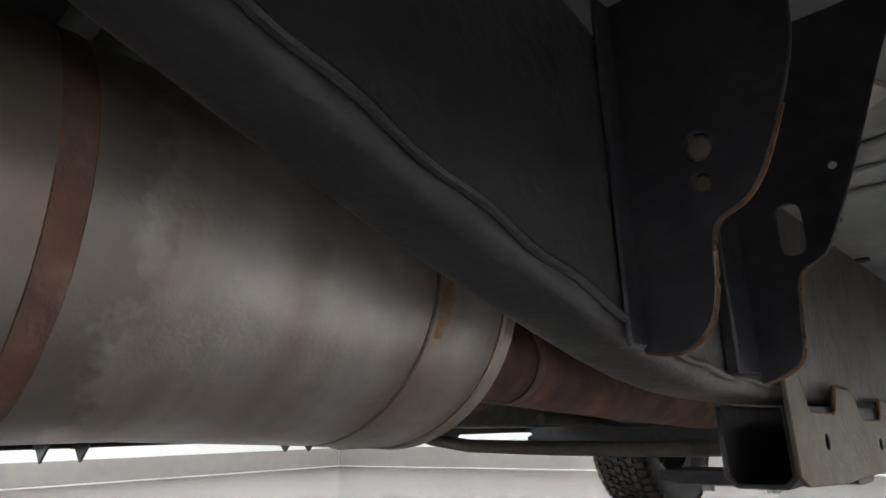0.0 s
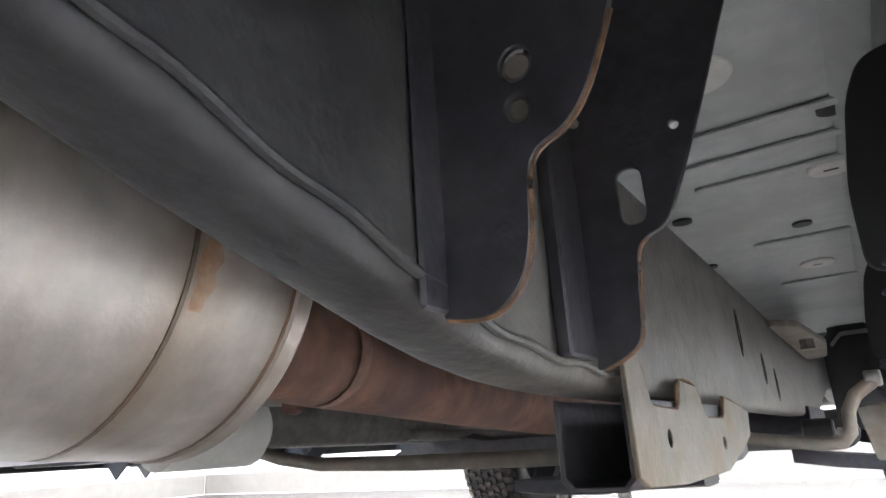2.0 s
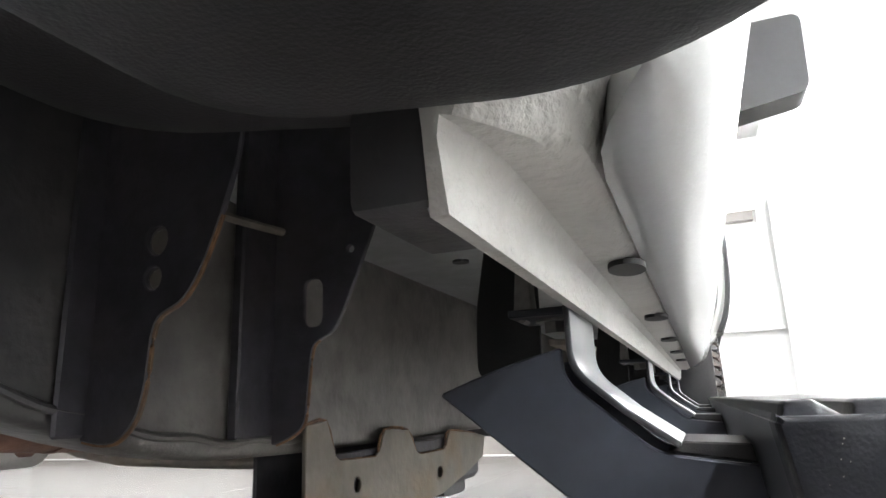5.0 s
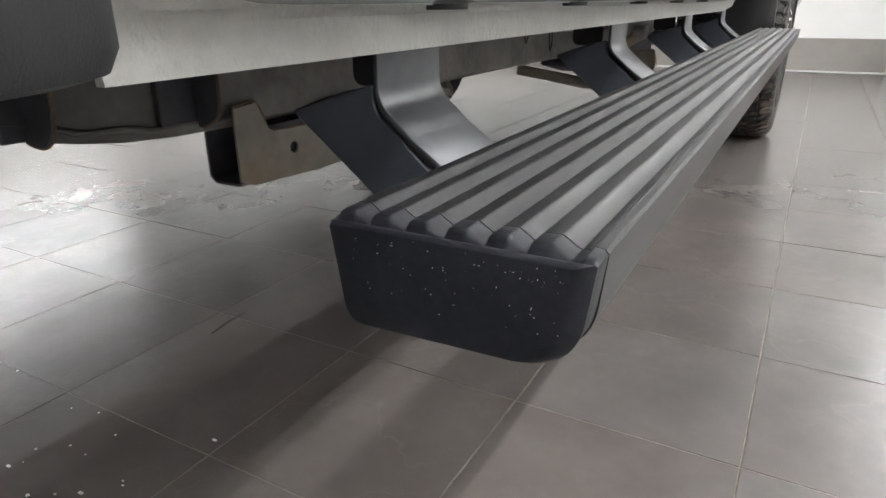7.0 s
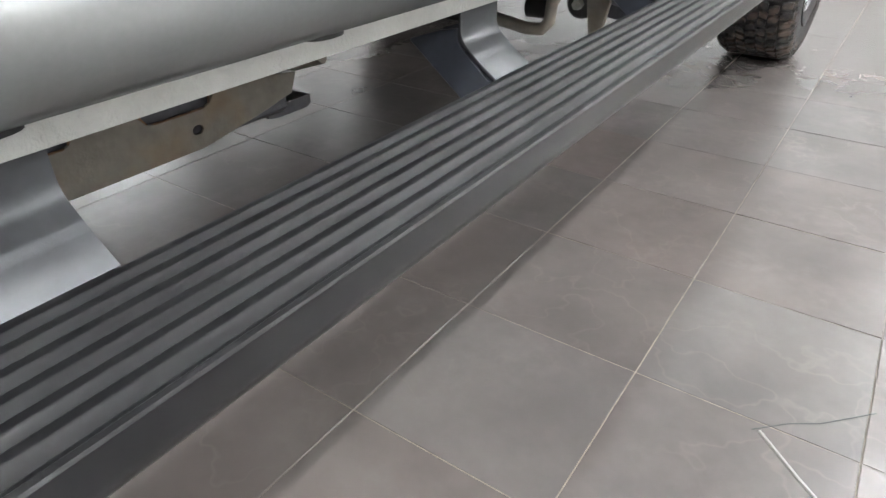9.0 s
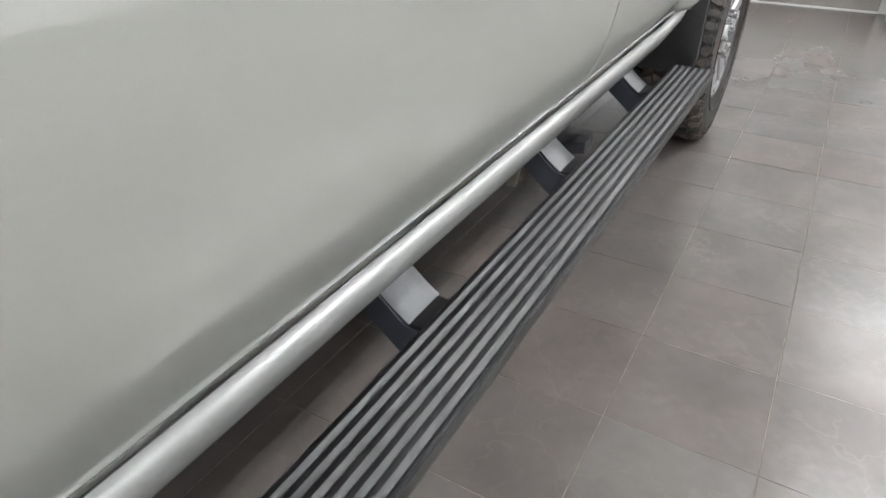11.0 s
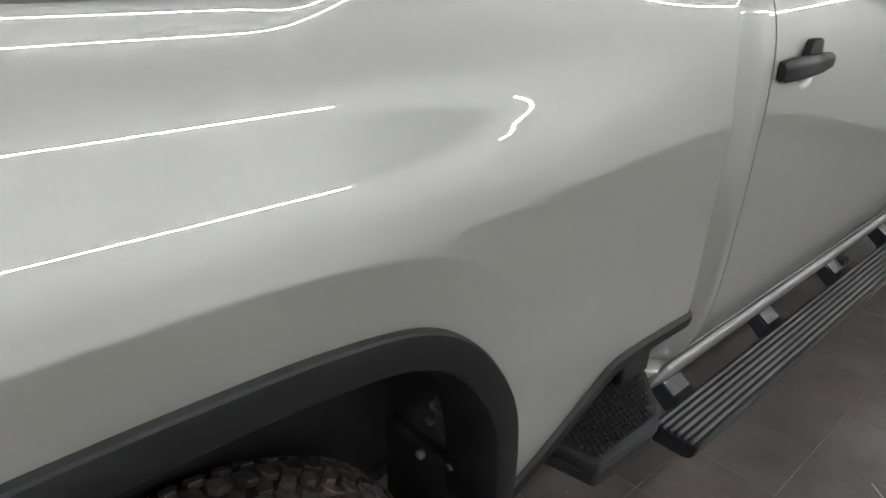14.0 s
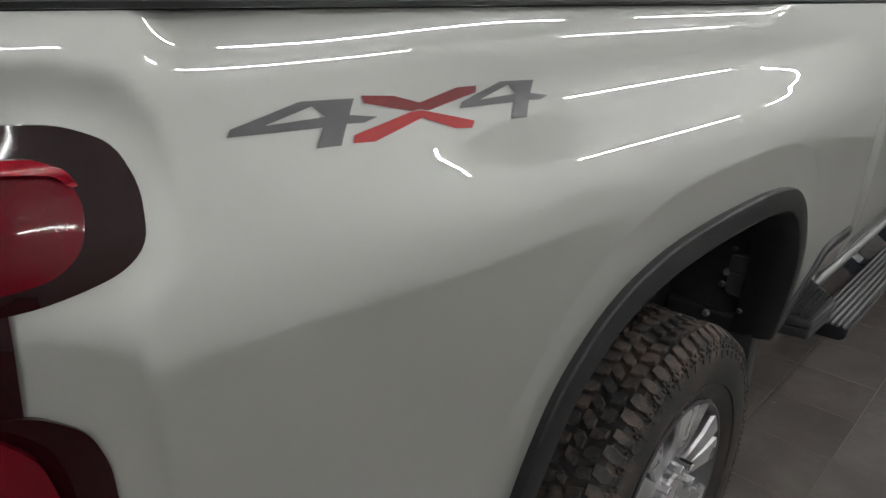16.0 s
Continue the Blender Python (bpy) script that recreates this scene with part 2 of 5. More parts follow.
def tile_material():
    """Warm grey porcelain: soft clouds, pale flecks in drifts, each tile of its own tone."""
    m = bpy.data.materials.new("porcelain_tile")
    m.use_nodes = True
    n, l = m.node_tree.nodes, m.node_tree.links
    b = n["Principled BSDF"]
    b.inputs["IOR"].default_value = 1.66
    geo = n.new("ShaderNodeNewGeometry")

    def cloud(scale, detail, rough, lo, hi, top):
        t = n.new("ShaderNodeTexNoise")
        t.inputs["Scale"].default_value, t.inputs["Detail"].default_value = scale, detail
        t.inputs["Roughness"].default_value = rough
        l.new(geo.outputs["Position"], t.inputs["Vector"])
        r = n.new("ShaderNodeMapRange")
        r.inputs["From Min"].default_value, r.inputs["From Max"].default_value = lo, hi
        r.inputs["To Max"].default_value = top
        l.new(t.outputs["Fac"], r.inputs["Value"])
        return r.outputs["Result"]

    def blend(fac, a, colour, mode="MIX"):
        x = n.new("ShaderNodeMix")
        x.data_type, x.blend_type = "RGBA", mode
        l.new(fac, x.inputs["Factor"])
        if isinstance(a, tuple):
            x.inputs["A"].default_value = (*a, 1)
        else:
            l.new(a, x.inputs["A"])
        x.inputs["B"].default_value = (*colour, 1)
        return x.outputs["Result"]

    def times(a, k, op="MULTIPLY"):
        q = n.new("ShaderNodeMath")
        q.operation = op
        l.new(a, q.inputs[0])
        if isinstance(k, float):
            q.inputs[1].default_value = k
        else:
            l.new(k, q.inputs[1])
        return q.outputs[0]

    tone = n.new("ShaderNodeObjectInfo").outputs["Random"]
    c = blend(cloud(2.2, 5, 0.55, 0.3, 0.7, 1.0), (0.098, 0.090, 0.086), (0.140, 0.129, 0.123))
    c = blend(times(tone, 1.0), c, (1.14, 1.13, 1.13), "MULTIPLY")
    c = blend(times(times(tone, 7.31), 1.0, "FRACT"), c, (1.0, 0.92, 0.89), "MULTIPLY")
    c = blend(times(cloud(34, 4, 0.55, 0.40, 0.74, 1.0), cloud(4.3, 4, 0.5, 0.40, 0.75, 0.20)), c, (0.28, 0.257, 0.235))
    c = blend(times(cloud(9, 5, 0.55, 0.36, 0.74, 1.0), cloud(3.1, 3, 0.5, 0.35, 0.75, 0.38)), c, (0.21, 0.192, 0.178))
    c = blend(cloud(2.6, 5, 0.6, 0.35, 0.78, 0.5), c, (0.060, 0.056, 0.055))
    # thin pale veins where a warped noise crosses its middle
    vein = n.new("ShaderNodeTexNoise")
    vein.inputs["Scale"].default_value, vein.inputs["Detail"].default_value, vein.inputs["Distortion"].default_value = 6.0, 3, 0.0
    l.new(geo.outputs["Position"], vein.inputs["Vector"])
    off = n.new("ShaderNodeMath")
    off.operation = "SUBTRACT"
    off.inputs[1].default_value = 0.5
    l.new(vein.outputs["Fac"], off.inputs[0])
    side_ = n.new("ShaderNodeMath")
    side_.operation = "ABSOLUTE"
    l.new(off.outputs[0], side_.inputs[0])
    line = n.new("ShaderNodeMapRange")
    line.inputs["From Max"].default_value = 0.013
    line.inputs["To Min"].default_value, line.inputs["To Max"].default_value = 1.0, 0.0
    l.new(side_.outputs[0], line.inputs["Value"])
    c = blend(times(line.outputs["Result"], cloud(2.4, 3, 0.5, 0.42, 0.70, 0.17)), c, (0.26, 0.225, 0.19))
    l.new(c, b.inputs["Base Color"])
    b.inputs["Roughness"].default_value = 0.26
    return m


TILE = tile_material()


def lens_material():
    m = bpy.data.materials.new("red_lens")
    m.use_nodes = True
    b = m.node_tree.nodes["Principled BSDF"]
    b.inputs["Base Color"].default_value = (0.085, 0.002, 0.006, 1)
    b.inputs["Roughness"].default_value = 0.05
    b.inputs["Specular IOR Level"].default_value = 0.35
    b.inputs["Coat Weight"].default_value = 0.0
    b.inputs["Coat Roughness"].default_value = 0.01
    return m


LENS = lens_material()
LENSBRIGHT = mat("red_lens_edge", (0.26, 0.006, 0.016), 0.12, 0.0, 0.1, rvar=0.02)
LENSDK = mat("smoked_lens", (0.010, 0.001, 0.002), 0.05, 0.0, 0.1, rvar=0.02)
LENSDK.node_tree.nodes["Principled BSDF"].inputs["Specular IOR Level"].default_value = 0.3


# ---- mesh helpers ----
def mesh_object(name, bm, material, parent=None, label="", smooth=True):
    bmesh.ops.recalc_face_normals(bm, faces=bm.faces)
    me = bpy.data.meshes.new(name)
    bm.to_mesh(me)
    bm.free()
    if smooth:
        for p in me.polygons:
            p.use_smooth = True
        me.set_sharp_from_angle(angle=radians(32))
    for m_ in (material if isinstance(material, (list, tuple)) else [material]):
        me.materials.append(m_)
    ob = new(name, me)
    if parent:
        ob.parent = parent
    if label:
        ob["label"] = label
    return ob


def part(name, bm, material, parent, label="", smooth=True):
    return mesh_object(name, bm, material, parent, label, smooth)


def thing(name, label, category, group="", kind="", at=(0, 0, 0)):
    e = new(name)
    e.location = at
    e.empty_display_size = 0.1
    return tagged(e, label, category, group, kind)


def bm_box(x0, x1, y0, y1, z0, z1, bevel=0.0, seg=2, bm=None):
    own = bm is None
    t = bmesh.new()
    bmesh.ops.create_cube(t, size=1.0)
    for v in t.verts:
        v.co = Vector((x0 + (v.co.x + 0.5) * (x1 - x0), y0 + (v.co.y + 0.5) * (y1 - y0), z0 + (v.co.z + 0.5) * (z1 - z0)))
    if bevel:
        bmesh.ops.bevel(t, geom=t.edges[:], offset=bevel, segments=seg, profile=0.5, affect="EDGES")
    if own:
        return t
    join(bm, t)
    return bm


def join(bm, other):
    me = bpy.data.meshes.new("tmp")
    other.to_mesh(me)
    other.free()
    bm.from_mesh(me)
    bpy.data.meshes.remove(me)


def bm_extrude(poly, axis, a, b, bevel=0.0, seg=2, holes=()):
    """A flat outline of (u, v) pairs drawn out along an axis from a to b. axis x: (y, z); y: (x, z); z: (x, y). holes: outlines cut through."""
    bm = bmesh.new()

    def co(u, v, w):
        return {"x": (w, u, v), "y": (u, w, v), "z": (u, v, w)}[axis]
    loops = []
    for outline in (poly, *holes):
        vs = [bm.verts.new(co(u, v, a)) for u, v in outline]
        loops.append([bm.edges.new((vs[i], vs[(i + 1) % len(vs)])) for i in range(len(vs))])
    if holes:
        bmesh.ops.triangle_fill(bm, use_beauty=True, use_dissolve=False, edges=bm.edges[:])
    else:
        bm.faces.new(list(bm.verts))
    geo = bmesh.ops.extrude_face_region(bm, geom=bm.faces[:] + bm.edges[:])
    d = Vector(co(0, 0, b - a)) - Vector(co(0, 0, 0))
    bmesh.ops.translate(bm, verts=[g for g in geo["geom"] if isinstance(g, bmesh.types.BMVert)], vec=d)
    if bevel:
        bmesh.ops.recalc_face_normals(bm, faces=bm.faces)
        es = [e for e in bm.edges if len(e.link_faces) == 2 and e.calc_face_angle(0) > 0.5]
        bmesh.ops.bevel(bm, geom=es, offset=bevel, segments=seg, profile=0.5, affect="EDGES")
    return bm


def rounded(poly, r, n=5):
    """The outline with its corners rounded by r (one number, or one for each corner)."""
    out = []
    k = len(poly)
    for i in range(k):
        p, a, b = Vector(poly[i]), Vector(poly[i - 1]), Vector(poly[(i + 1) % k])
        ri = r[i] if isinstance(r, (list, tuple)) else r
        da, db = (a - p), (b - p)
        ri = min(ri, da.length * 0.49, db.length * 0.49)
        if ri < 1e-4:
            out.append(tuple(p))
            continue
        s, e = p + da.normalized() * ri, p + db.normalized() * ri
        for j in range(n + 1):
            t = j / n
            q = s * (1 - t) ** 2 + p * 2 * t * (1 - t) + e * t * t
            out.append(tuple(q))
    return out


def bm_loft(sections, close=True, caps=True):
    """Skin over rings of points."""
    bm = bmesh.new()
    rings = [[bm.verts.new(p) for p in s] for s in sections]
    n = len(rings[0])
    for r0, r1 in zip(rings, rings[1:]):
        for i in range(n if close else n - 1):
            bm.faces.new((r0[i], r0[(i + 1) % n], r1[(i + 1) % n], r1[i]))
    if caps and close:
        bm.faces.new(rings[0])
        bm.faces.new(rings[-1])
    return bm


def bm_tube(path, r, n=16, caps=True):
    """A round tube along points; r one radius or one for each point."""
    path = [Vector(p) for p in path]
    secs = []
    up = Vector((0, 0, 1))
    for i, p in enumerate(path):
        d = (path[min(i + 1, len(path) - 1)] - path[max(i - 1, 0)]).normalized()
        u = d.cross(up)
        if u.length < 0.1:
            u = d.cross(Vector((1, 0, 0)))
        u.normalize()
        v = u.cross(d)
        rr = r[i] if isinstance(r, (list, tuple)) else r
        secs.append([p + (u * math.cos(2 * math.pi * k / n) + v * math.sin(2 * math.pi * k / n)) * rr for k in range(n)])
    return bm_loft(secs, True, caps)


def bm_cyl(c, axis, r, h, n=16, bevel=0.0):
    d = {"x": Vector((1, 0, 0)), "y": Vector((0, 1, 0)), "z": Vector((0, 0, 1))}[axis]
    c = Vector(c)
    b = min(bevel, h * 0.4)
    if b:
        return bm_tube([c - d * h / 2, c - d * (h / 2 - b), c + d * (h / 2 - b), c + d * h / 2], [r - b, r, r, r - b], n)
    return bm_tube([c - d * h / 2, c + d * h / 2], r, n)


def smooth_table(t, table):
    """Catmull-Rom through the table's values."""
    if t <= table[0][0]:
        return table[0][1]
    if t >= table[-1][0]:
        return table[-1][1]
    for i in range(len(table) - 1):
        a, b = table[i], table[i + 1]
        if a[0] <= t <= b[0]:
            p, q = table[max(i - 1, 0)], table[min(i + 2, len(table) - 1)]
            h = b[0] - a[0]
            ma = (b[1] - p[1]) / (b[0] - p[0]) if b[0] != p[0] else 0
            mb = (q[1] - a[1]) / (q[0] - a[0]) if q[0] != a[0] else 0
            s = (t - a[0]) / h
            return ((2 * s ** 3 - 3 * s ** 2 + 1) * a[1] + (s ** 3 - 2 * s ** 2 + s) * h * ma
                    + (-2 * s ** 3 + 3 * s ** 2) * b[1] + (s ** 3 - s ** 2) * h * mb)


def sstep(a, b, t):
    t = max(0.0, min(1.0, (t - a) / (b - a)))
    return t * t * (3 - 2 * t)


# ---- the room ----
RX0, RX1, RY0, RY1, RH = -7.5, 3.6, -5.0, 7.02, 2.84


def wall(name, x0, x1, y0, y1):
    w_ = mesh_object(name, bm_box(x0, x1, y0, y1, -0.1, RH), WALLMAT, None, "plain white painted showroom wall", False)
    return tagged(w_, "plain white painted showroom wall", "wall", kind="structure")


wall("wall_north", RX0 - 0.2, RX1 + 0.2, RY1, RY1 + 0.2)
wall("wall_south", RX0 - 0.2, RX1 + 0.2, RY0 - 0.2, RY0)
wall("wall_east", RX1, RX1 + 0.2, RY0, RY1)
wall("wall_west", RX0 - 0.2, RX0, RY0, RY1)
tagged(mesh_object("ceiling", bm_box(RX0 - 0.2, RX1 + 0.2, RY0 - 0.2, RY1 + 0.2, RH, RH + 0.15), CEILDARK, None, "", False),
       "flat grey painted ceiling", "ceiling", kind="structure")
tagged(mesh_object("floor", bm_box(RX0 - 0.2, RX1 + 0.2, RY0 - 0.2, RY1 + 0.2, -0.2, -0.0012), GROUT, None, "", False),
       "dark grey porcelain tiled showroom floor with pale joints", "floor", kind="structure")
floor_ob = bpy.data.objects["floor"]


def skirting(name, x0, x1, y0, y1, h=0.27):
    bm = bm_box(x0, x1, y0, y1, 0.016, h, 0.004, 1)
    tagged(mesh_object(name, bm, DADO, None), "taupe tiled skirting band along the white wall", "baseboard", kind="structure")
    bm = bm_box(x0 - 0.002, x1 + 0.002, y0 - 0.002, y1, 0.0, 0.0145, 0.003, 1)
    tagged(mesh_object("trim", bm, CEILMAT, None), "thin pale strip at the foot of the skirting", "trim", kind="structure")


skirting("baseboard", RX0 + 0.02, 1.60, RY1 - 0.018, RY1 - 0.002)
skirting("baseboard", RX0 + 0.002, RX0 + 0.018, RY0 + 0.02, RY1 - 0.02)
skirting("baseboard", RX1 - 0.018, RX1 - 0.003, RY0 + 0.02, 6.70, 0.15)


def tube_light(x, y, z, length, along="y", label="white linear tube light under the ceiling"):
    t = thing("tube_light", label, "tube light", "tube lights", at=(x, y, z))
    h = length / 2
    b = ((-0.03, 0.03, -h, h, 0.018, 0.058) if along == "y" else (-h, h, -0.03, 0.03, 0.018, 0.058)) if z > 2.7 else ((0.018, 0.058, -h, h, -0.03, 0.03) if along == "y" else (-h, h, 0.018, 0.058, -0.03, 0.03))
    part("housing", bm_box(*b, 0.004, 1), CEILMAT, t)
    e = (0, h, 0) if along == "y" else (h, 0, 0)
    if z > 2.7:
        part("tube", bm_tube([tuple(-c for c in e), e], 0.0075, 10), TUBE, t, "glowing white tube")
    else:
        # flat-faced diffuser let into the front of the batten
        f = (0.0155, 0.0175, -h, h, -0.008, 0.008) if along == "y" else (-h, h, 0.0155, 0.0175, -0.008, 0.008)
        part("tube", bm_box(*f), TUBE, t, "glowing white diffuser")
    return t


for tx in (-2.1, 2.25):
    for ty in (-3.25, -2.03, -0.05, 1.17, 3.15, 4.37, 6.0):
        if tx > 0 and ty > 5:
            continue
        tube_light(tx, ty, RH - 0.06, 1.19)
for ty in (-3.20, -1.98, -0.12, 1.09, 3.76, 4.97, 6.10):
    tube_light(RX1 - 0.062, ty, 2.60, 1.19 if ty < 6 else 1.0, "y", "white linear tube light fixed high on the wall")
# unseen tubes added on the west wall, to brighten it for the floor's gloss
for ty in (-3.20, -1.98, -0.12, 1.09, 3.15, 4.37, 5.60):
    tube_light(RX0 + 0.062, ty, 2.60, 1.19, "y", "white linear tube light fixed high on the wall").rotation_euler = (0, 0, math.pi)
tube_light(2.62, 6.72 - 0.062, 2.56, 1.19, "x", "white linear tube light fixed high on the wall")
tube_light(-0.6, RY1 - 0.062, 2.56, 1.19, "x", "white linear tube light fixed high on the wall")

# a white pillar with a grey foot at the far wall
pil = thing("pillar", "white painted pillar with a dark grey foot", "pillar", kind="structure")
part("shaft", bm_box(1.66, 3.597, 6.72, 7.015, 0.13, RH - 0.002, 0.004, 1), WALLMAT, pil)
part("foot", bm_box(1.652, 3.597, 6.712, 7.015, 0.0, 0.128, 0.004, 1), DADO, pil, "dark grey foot")

# shallow window niche in the far wall
nic = thing("window_1", "closed white window panel in a shallow frame", "window", kind="structure")
part("window_frame", bm_extrude([(0.55, 1.04), (1.62, 1.04), (1.62, 2.20), (0.55, 2.20)], "y", 6.985, 7.018, 0, 1, [[(0.63, 1.10), (1.55, 1.10), (1.55, 2.13), (0.63, 2.13)]]), WALLMAT, nic)
part("window_sill", bm_box(0.52, 1.64, 6.93, 7.018, 1.03, 1.06, 0.004, 1), CEILMAT, nic)
part("blind_box", bm_box(0.66, 1.52, 6.95, 7.017, 2.03, 2.12, 0.006, 1), DADO, nic, "grey blind box")

# ---- the pickup truck ----
truck = thing("pickup_truck", "silver crew cab pickup truck with black running boards on tiled floor", "truck")
REAR_AXLE, FRONT_AXLE, TYRE_R = -0.20, 3.92, 0.43

# wheel arch of the bed: outer edge of the black flare, in (y, z)
ARCH = [(0.298, 0.70), (0.275, 0.82), (0.245, 0.945), (0.200, 1.035), (0.135, 1.115), (0.05, 1.165), (-0.08, 1.186), (-0.24, 1.191), (-0.42, 1.188),
        (-0.57, 1.172), (-0.70, 1.132), (-0.80, 1.060), (-0.858, 0.975), (-0.890, 0.88), (-0.91, 0.77), (-0.92, 0.62)]


def dense(poly, n=8):
    out = []
    k = len(poly)
    for i in range(k - 1):
        p0, p1, p2, p3 = (Vector(poly[j]) for j in (max(i - 1, 0), i, i + 1, min(i + 2, k - 1)))
        for s in range(n):
            t = s / n
            out.append(tuple(0.5 * ((2 * p1) + (p2 - p0) * t + (2 * p0 - 5 * p1 + 4 * p2 - p3) * t * t + (3 * p1 - p0 - 3 * p2 + p3) * t ** 3)))
    out.append(tuple(poly[-1]))
    return out


ARCH_D = dense(ARCH, 6)
FRONT_SHIFT = FRONT_AXLE - REAR_AXLE - 0.08
FARCH_D = [(-(y + 0.30) - 0.30 + FRONT_SHIFT, z) for y, z in ARCH_D][::-1]

BEDFLAT = [(0.58, 0.945), (0.70, 0.976), (0.82, 0.992), (0.95, 1.000), (1.10, 1.0045), (1.22, 1.0082), (1.28, 1.0098), (1.295, 1.0098), (1.308, 1.0086), (1.33, 1.0052), (1.42, 0.996), (1.475, 0.988), (1.51, 0.981), (1.552, 0.968)]
HAUNCH = [(0.58, 0.945), (0.70, 0.982), (0.82, 1.008), (0.95, 1.027), (1.08, 1.035), (1.17, 1.0372), (1.24, 1.0374), (1.270, 1.0374), (1.283, 1.0372), (1.290, 1.0366), (1.30, 1.0350), (1.33, 1.0290), (1.362, 1.0177), (1.39, 1.0045), (1.42, 0.9903), (1.44, 0.9824),
          (1.455, 0.9780), (1.475, 0.9748), (1.50, 0.9726), (1.552, 0.968)]
DOORPROF = [(0.664, 0.9200), (0.674, 0.9310), (0.692, 0.9425), (0.715, 0.9530), (0.740, 0.9630), (0.765, 0.9712), (0.79, 0.9778), (0.82, 0.9840), (0.86, 0.9900), (0.90, 0.9942), (0.95, 0.998), (1.10, 1.0045), (1.22, 1.0075), (1.33, 1.0085),
            (1.42, 1.004), (1.49, 0.990), (1.535, 0.972), (1.56, 0.955)]


def arch_distance(y, z, arch):
    return min(math.hypot(y - a, z - b) for a, b in arch)


ARCH_FINE = [(a[0] + (b[0] - a[0]) * i / 3, a[1] + (b[1] - a[1]) * i / 3) for a, b in zip(ARCH_D, ARCH_D[1:]) for i in range(3)]


POCKET = [(-1.60, 1.522), (-1.345, 1.520), (-1.300, 1.505), (-1.284, 1.475), (-1.279, 1.438), (-1.280, 1.385), (-1.289, 1.360), (-1.322, 1.340), (-1.332, 1.322), (-1.332, 1.290), (-1.329, 1.237), (-1.326, 1.152), (-1.322, 0.90)]


def pocket_depth(y, z):
    """How far a point of the bed side lies inside the edge of the lamp's pocket."""
    best, inside = 1.0, False
    for (a, b), (c, d) in zip(POCKET, POCKET[1:]):
        t = max(0.0, min(1.0, ((y - a) * (c - a) + (z - b) * (d - b)) / ((c - a) ** 2 + (d - b) ** 2)))
        best = min(best, math.hypot(y - a - t * (c - a), z - b - t * (d - b)))
        if (b > z) != (d > z) and y < a + (z - b) * (c - a) / (d - b):
            inside = not inside
    return best if inside else 0.0


def bed_x(y, z):
    k = sstep(0.91, -0.02, y) * (0.35 + 0.65 * sstep(-1.25, -0.85, y))
    x = smooth_table(z, BEDFLAT) * (1 - k) + smooth_table(z, HAUNCH) * k
    led = sstep(-0.02 + (z - 1.52) * 1.6, -0.10 + (z - 1.52) * 1.6, y) * sstep(-1.29, -1.25, y)
    x -= led * (0.0015 * sstep(1.502, 1.532, z) + 6.5 * max(0.0, z - 1.510) ** 2)
    x -= 0.016 * sstep(-1.10, -1.36, y) ** 2 + 0.06 * sstep(-1.30, -1.47, y) ** 2
    x -= 0.012 * sstep(0.852, 0.882, y)
    d = arch_distance(y, z, ARCH_FINE) if -1.13 < y < 0.31 else 1.0
    # a soft ridge runs round the arch
    ridge = 0.0048 * math.exp((0.10 - d) / 0.04) if d > 0.10 else 0.0048 - 0.10 * (0.10 - d)
    x += ridge * (1 - sstep(0.05, 0.30, y)) * sstep(-1.12, -0.98, y)
    # the panel dips into a pocket round the tail lamp
    if y < -1.25:
        u = min(pocket_depth(y, z) / 0.037, 1.0)
        x -= 0.0098 * (1 - 0.55 * sstep(1.29, 1.335, z) * sstep(1.425, 1.375, z)) * (1 - (1 - u) ** 2)
    return x


def door_x(y, z):
    x = smooth_table(z, DOORPROF)
    x -= 0.050 * sstep(0.968, 0.915, y)
    x += 0.032 * (1 - sstep(0.0, 0.22, arch_distance(y, z, FARCH_D))) * sstep(2.9, 3.2, y)
    for hy in (1.175, 2.425):
        r = math.hypot((y - hy) / 0.058, (z - 1.386) / 0.052)
        x -= 0.024 * (1 - sstep(0.35, 1.0, r))
    return x


def spaced(a, b, step):
    n = max(2, int(round((b - a) / step)) + 1)
    return [a + (b - a) * i / (n - 1) for i in range(n)]


def side_panel(name, ys, zlow, ztop, xf, rows, side, parent, material, label="", lip=0.02):
    """A body panel over columns ys from zlow(y) to ztop(y), with its edge folded in."""
    bm = bmesh.new()
    grid = []
    for y in ys:
        a, b = zlow(y), ztop(y)
        col = []
        for i in range(rows + 1):
            z = a + (b - a) * i / rows
            col.append(bm.verts.new((side * xf(y, z), y, z)))
        grid.append(col)
    for c0, c1 in zip(grid, grid[1:]):
        for i in range(rows):
            bm.faces.new((c0[i], c1[i], c1[i + 1], c0[i + 1]))
    rim = [e for e in bm.edges if e.is_boundary]
    geo = bmesh.ops.extrude_edge_only(bm, edges=rim)
    for v in (g for g in geo["geom"] if isinstance(g, bmesh.types.BMVert)):
        v.co.x -= side * lip
    ob = part(name, bm, material, parent, label)
    return ob


def bed_low(y):
    pts = [(-1.50, 0.66), (-0.922, 0.62)] + [p for p in reversed(ARCH_D)] + [(0.30, 0.705), (0.43, 0.797), (0.53, 0.862), (0.575, 0.873), (0.875, 0.862)]
    last = pts[0]
    for p in pts[1:]:
        if y <= p[0]:
            if p[0] - last[0] < 1e-6:
                return p[1]
            return last[1] + (p[1] - last[1]) * (y - last[0]) / (p[0] - last[0])
        last = p
    return pts[-1][1]


